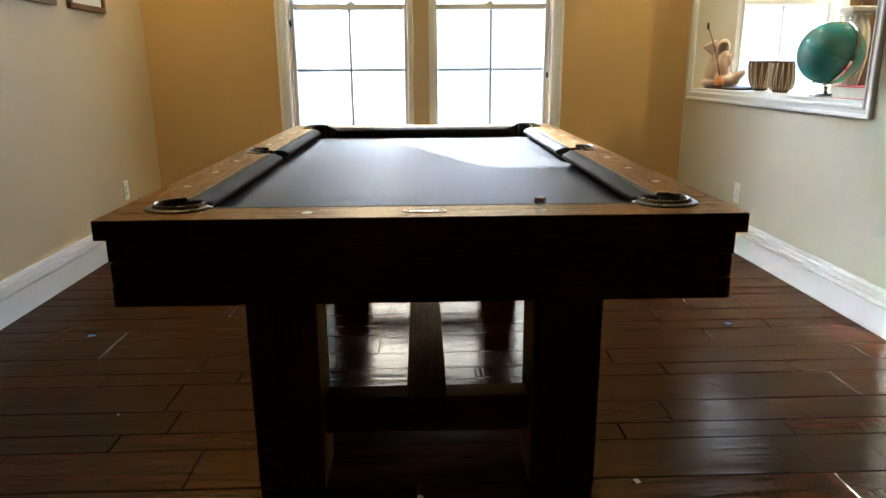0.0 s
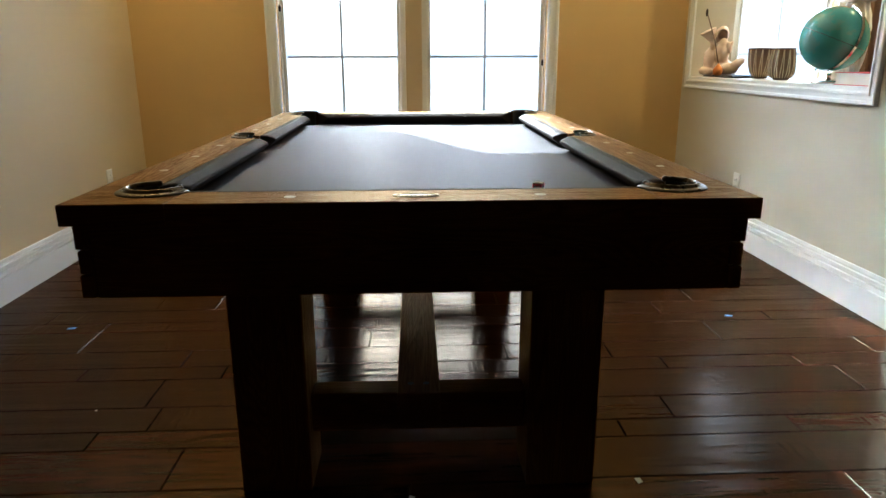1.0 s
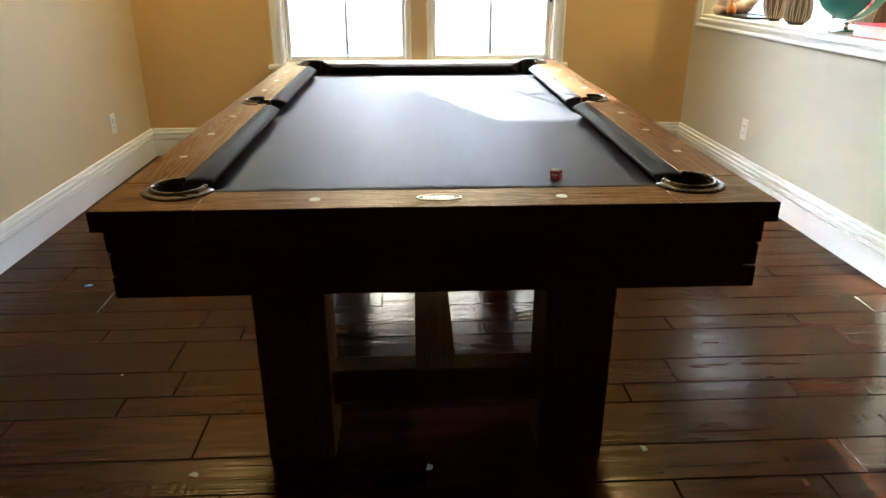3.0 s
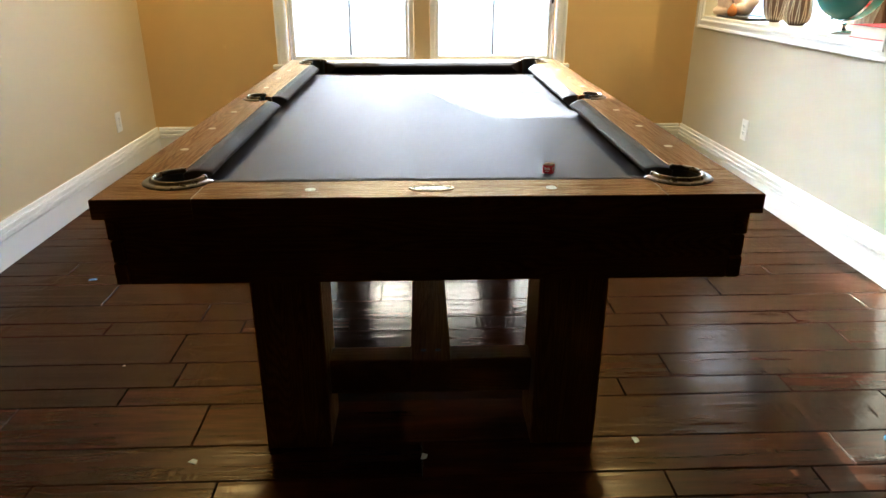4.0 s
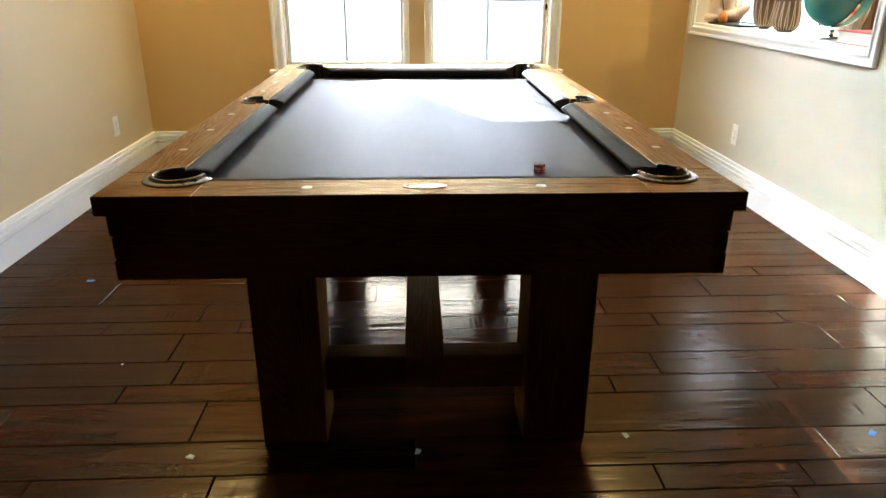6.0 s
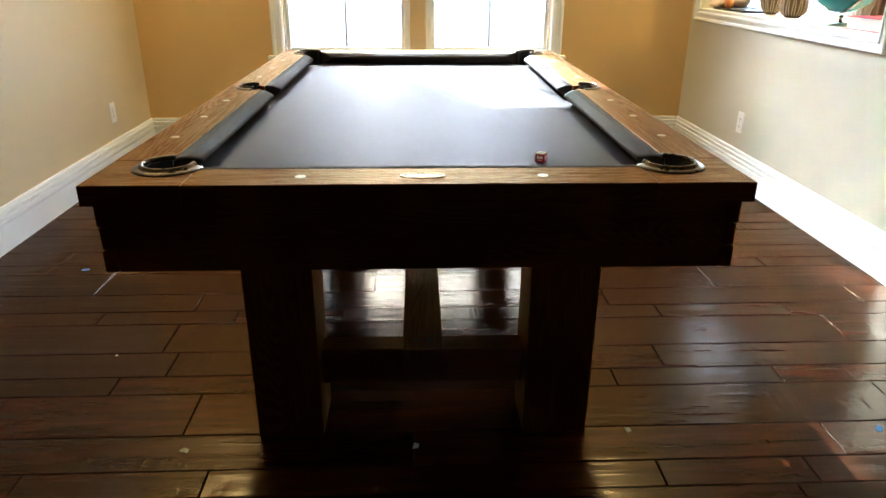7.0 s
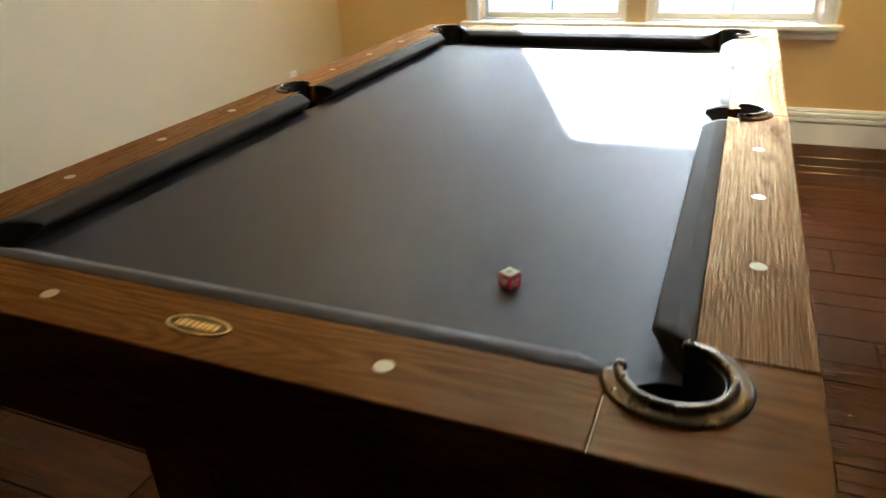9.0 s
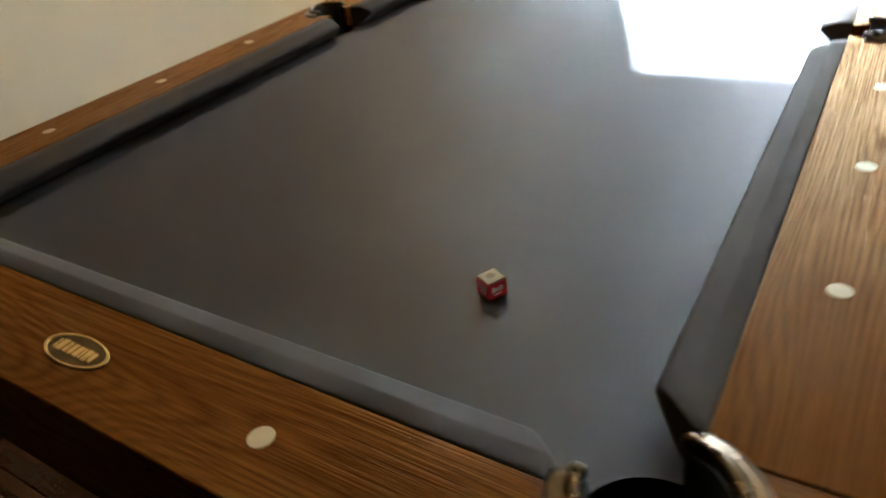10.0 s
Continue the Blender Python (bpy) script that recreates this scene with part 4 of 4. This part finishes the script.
def desk_globe(at):
    th = thing("desk_globe", "glossy teal globe on a chrome stand", "globe", at)
    part("foot", lathe([(0, 0), (0.075, 0), (0.078, 0.004), (0.06, 0.012), (0.016, 0.018), (0, 0.018)], 32), M["chrome"], th, smooth=True)
    part("stem", lathe([(0, 0.017), (0.011, 0.017), (0.009, 0.03), (0.012, 0.046), (0, 0.048)], 20), M["chrome"], th, smooth=True)
    r, cz = 0.150, 0.205
    ball = bmesh.new()
    bmesh.ops.create_uvsphere(ball, u_segments=48, v_segments=28, radius=r)
    bmesh.ops.translate(ball, vec=(0, 0, cz), verts=ball.verts[:])
    sphere = part("sphere", ball, M["globe_teal"], th, "teal ocean sphere", True)
    centre = Vector((0, 0, cz))
    axis = Vector((0.85 * math.sin(radians(23)), -0.52 * math.sin(radians(23)), math.cos(radians(23)))).normalized()
    front = Vector((0.16, -0.99, 0))
    front = (front - axis * front.dot(axis)).normalized()
    cross = axis.cross(front)
    loop = [centre + (axis * math.cos(a) + front * math.sin(a)) * (r + 0.008) for a in [math.pi * i / 32 for i in range(33)]]
    band = bmesh.new()
    side = cross
    rows = [[band.verts.new(centre + (p - centre).normalized() * (r + d) + side * w) for d, w in ((0.004, -0.007), (0.0105, -0.007), (0.0105, 0.007), (0.004, 0.007))] for p in loop]
    for u, v in zip(rows, rows[1:]):
        for k in range(4):
            band.faces.new((u[k], u[(k + 1) % 4], v[(k + 1) % 4], v[k]))
    band.faces.new(rows[0])
    band.faces.new(rows[-1][::-1])
    bmesh.ops.recalc_face_normals(band, faces=band.faces[:])
    part("meridian", band, M["chrome"], th, "flat chrome meridian arc")
    eq = [centre + (front * math.cos(a) + cross * math.sin(a)) * (r + 0.0004) for a in [math.tau * i / 60 for i in range(61)]]
    part("equator_line", tube(eq, 0.0012, 6), M["black"], sphere)
    for s in (-1, 1):
        pin = bmesh.new()
        bmesh.ops.create_uvsphere(pin, u_segments=12, v_segments=8, radius=0.009)
        bmesh.ops.translate(pin, vec=centre + axis * (s * (r + 0.007)), verts=pin.verts[:])
        part("pin", pin, M["chrome"], th, smooth=True)
    return th


desk_globe((2.035, 1.845, LZ))

book = thing("book", "thick red book lying on the white ledge", "book", (2.045, 1.546, LZ), 2)
part("cover", box(-0.090, 0.090, -0.120, 0.120, 0.0, 0.003, 0.001, 1), M["red"], book)
part("cover", box(-0.090, 0.090, -0.120, 0.120, 0.053, 0.056, 0.001, 1), M["red"], book)
part("spine", box(-0.091, 0.091, -0.1330, -0.1202, 0.0, 0.056, 0.005, 2), M["red"], book)
part("pages", box(-0.085, 0.085, -0.1190, 0.114, 0.0032, 0.0528), M["pages"], book, "cream page block")

pedestal = thing("plaster_pedestal", "white carved plaster pedestal in the side room", "pedestal", (2.690, 2.72, 0.0))
part("plinth", box(-0.10, 0.10, -0.10, 0.10, 0.0, 0.10, 0.006), M["trim"], pedestal)
fluted = bmesh.new()
turns = [(0.075, 0.10), (0.062, 0.14), (0.036, 0.22), (0.032, 0.70), (0.036, 0.88), (0.050, 0.97), (0.070, 1.06), (0.082, 1.15), (0.084, 1.25), (0.076, 1.32), (0.062, 1.37), (0.058, 1.395)]
bands = [[fluted.verts.new((r * (1 + 0.07 * math.cos(12 * a)) * math.cos(a), r * (1 + 0.07 * math.cos(12 * a)) * math.sin(a), z)) for a in [math.tau * i / 72 for i in range(72)]] for r, z in turns]
for u, v in zip(bands, bands[1:]):
    for i in range(72):
        fluted.faces.new((u[i - 1], u[i], v[i], v[i - 1]))
fluted.faces.new(bands[0][::-1])
fluted.faces.new(bands[-1])
part("shaft", fluted, M["trim"], pedestal, "fluted swelling shaft", True)
part("capital", box(-0.068, 0.068, -0.068, 0.068, 1.396, 1.412, 0.005), M["trim"], pedestal)
part("top", box(-0.076, 0.076, -0.076, 0.076, 1.4125, 1.445, 0.008, 3), M["trim"], pedestal)

curtain = thing("curtain", "brown drape hanging beside the side room's window", "curtain", (3.12, 3.345, 0))
folds = bmesh.new()
front = [(0.50 * i / 60, 0.030 * math.sin(i * 0.62) - 0.006 * math.sin(i * 1.7)) for i in range(61)]
lines = [[folds.verts.new((x + 0.012 * math.sin(2.2 * z + 9 * x), y + d, z)) for x, y in front] for d in (-0.003, 0.003) for z in [0.02 + 0.31 * k for k in range(8)]]
for a in (0, 8):
    for k in range(7):
        for i in range(60):
            folds.faces.new((lines[a + k][i], lines[a + k][i + 1], lines[a + k + 1][i + 1], lines[a + k + 1][i]))
for k in range(7):
    for i in (0, 60):
        folds.faces.new((lines[k][i], lines[k + 1][i], lines[9 + k][i], lines[8 + k][i]))
bmesh.ops.recalc_face_normals(folds, faces=folds.faces[:])
part("drape", folds, M["drape"], curtain, "brown folded cloth", True)
part("rod", tube([(-0.10, 0.0, 2.205), (0.60, 0.0, 2.205)], 0.011, 12), M["dark_metal"], curtain, smooth=True)
part("bracket", box(0.24, 0.26, 0.0, 0.086, 2.195, 2.215, 0.002, 1), M["dark_metal"], curtain)

# ---- small things on the floor ----
def scrap(name, x, y, pts, material, label, category, turn=0):
    bm = slab(pts, 0.0, 0.0012)
    ob = mesh_ob(name, bm, material)
    ob.location, ob.rotation_euler = (x, y, 0.0002), (0, 0, radians(turn))
    return tagged(ob, label, category)


TAPE = [(-0.016, -0.009), (0.013, -0.010), (0.017, 0.004), (0.002, 0.009), (-0.015, 0.007)]
for x, y, t in ((-1.414, 1.232, 10), (1.360, 1.222, -15), (1.325, 2.410, 30), (1.300, 0.042, 50)):
    tagged(scrap("tape_scrap", x, y, TAPE, M["tape"], "torn scrap of blue masking tape on the floor", "tape", t), group="tape scraps")
PAPER = [(-0.009, -0.012), (0.006, -0.010), (0.010, 0.006), (-0.004, 0.013)]
for x, y, t in ((0.583, 0.064, 20), (-0.637, 0.022, 80), (-0.015, 0.018, 0)):
    tagged(scrap("paper_scrap", x, y, PAPER, M["paper"], "small torn scrap of paper on the floor", "paper", t), group="paper scraps")
tagged(scrap("paper_crumb", -1.010, 0.522, [(-0.004, -0.003), (0.004, -0.002), (0.002, 0.004)], M["paper"], "tiny pale crumb on the floor", "crumb"))

strip = thing("threshold_strip", "thin black strip lying along the baseboard", "strip", (XR - 0.034, 3.02, 0.0))
part("strip_bar", box(-0.010, 0.010, -0.38, 0.38, 0.0003, 0.014, 0.003), M["black"], strip)
part("strip_end", box(-0.024, 0.014, -0.412, -0.381, 0.0003, 0.022, 0.005), M["dark_metal"], strip)
stopper = thing("door_stop", "small dark rubber stop on the floor by the baseboard", "stop", (XL + 0.035, 1.190, 0.0))
part("stop_base", box(-0.017, 0.017, -0.020, 0.020, 0.0003, 0.010, 0.003), M["dark_metal"], stopper)
part("stop_knob", lathe([(0, 0.0095), (0.011, 0.0095), (0.012, 0.018), (0.008, 0.026), (0, 0.027)], 16), M["black"], stopper, smooth=True)

# blind cords at the outer jambs
for x, z0, z1 in ((-0.868, 1.43, 2.80), (0.943, 1.07, 2.80)):
    cord = thing("blind_cord", "thin pull cord with a dark toggle beside the window", "cord", (x, WY - 0.045, 0))
    part("line", tube([(0, 0, z1), (0.004, 0, (z0 + z1) / 2), (0, 0, z0)], 0.0016, 6), M["cord"], cord)
    part("toggle", lathe([(0, z0 - 0.045), (0.006, z0 - 0.045), (0.0095, z0 - 0.02), (0.003, z0), (0, z0)], 12), M["dark_metal"], cord, smooth=True)

# ---- floor planks: three widths in turn, staggered joints, eased edges ----
floor = tagged(new("floor"), "dark hand-scraped glossy hardwood plank floor", "floor", kind="structure")
floor.rotation_euler = (0, 0, radians(-0.2))
part("subfloor", box(XL - 0.10, XR + 0.10, YB - 0.10, YF + 0.10, -0.05, -0.0165), M["slot"], floor)
part("far_boards", box(XL - 0.10, XR + 0.10, YB - 0.10, -2.85, -0.016, -0.001), M["plank"], floor)
KNOWN = {0: [1.151, -0.42], 1: [0.802, -0.43], 2: [1.512, 0.42, -0.867], 3: [0.910, 1.408, -0.283, -0.678, -1.172], 4: [0.735, 1.744, 0.345, -0.848],
         5: [1.216, -1.280, -0.175], 6: [1.522], 7: [-1.55], -1: [1.425, 0.40, -0.663], -2: [1.145, -0.02, -1.20], -3: [1.018, 0.620, -0.55]}
WIDTHS = (0.100, 0.145, 0.200)
rng = random.Random(5)
seam = {0: 0.285}
for k in range(0, 26):
    seam[k + 1] = seam[k] + WIDTHS[k % 3]
for k in range(0, -22, -1):
    seam[k - 1] = seam[k] - WIDTHS[(k - 1) % 3]
for k in sorted(seam):
    if k + 1 not in seam or seam[k] < -2.85 or seam[k] > YF + 0.05:
        continue
    cuts = sorted(KNOWN.get(k, []))
    xs = [XL - 0.06]
    anchor = cuts + [XR + 0.06]
    for target in anchor:
        while target - xs[-1] > 1.25:
            xs.append(xs[-1] + rng.uniform(0.5, min(1.15, target - xs[-1] - 0.35)))
        xs.append(target)
    for a, b in zip(xs, xs[1:]):
        y0, y1 = seam[k], seam[k + 1]
        g = 0.0005
        drop = rng.uniform(0.0, 0.0006)
        bm = bmesh.new()
        rows = [[bm.verts.new((x, y, z)) for x, y in ((a + i, y0 + j), (b - i, y0 + j), (b - i, y1 - j), (a + i, y1 - j))]
                for i, j, z in ((g, g, -0.016), (g, g, -0.0038 - drop), (g + 0.0009, g + 0.0009, -0.0017 - drop), (g + 0.0030, g + 0.0030, -drop))]
        for i in range(3):
            for j in range(4):
                bm.faces.new((rows[i][j], rows[i][(j + 1) % 4], rows[i + 1][(j + 1) % 4], rows[i + 1][j]))
        bm.faces.new(rows[3])
        part("plank", bm, M["plank"], floor)
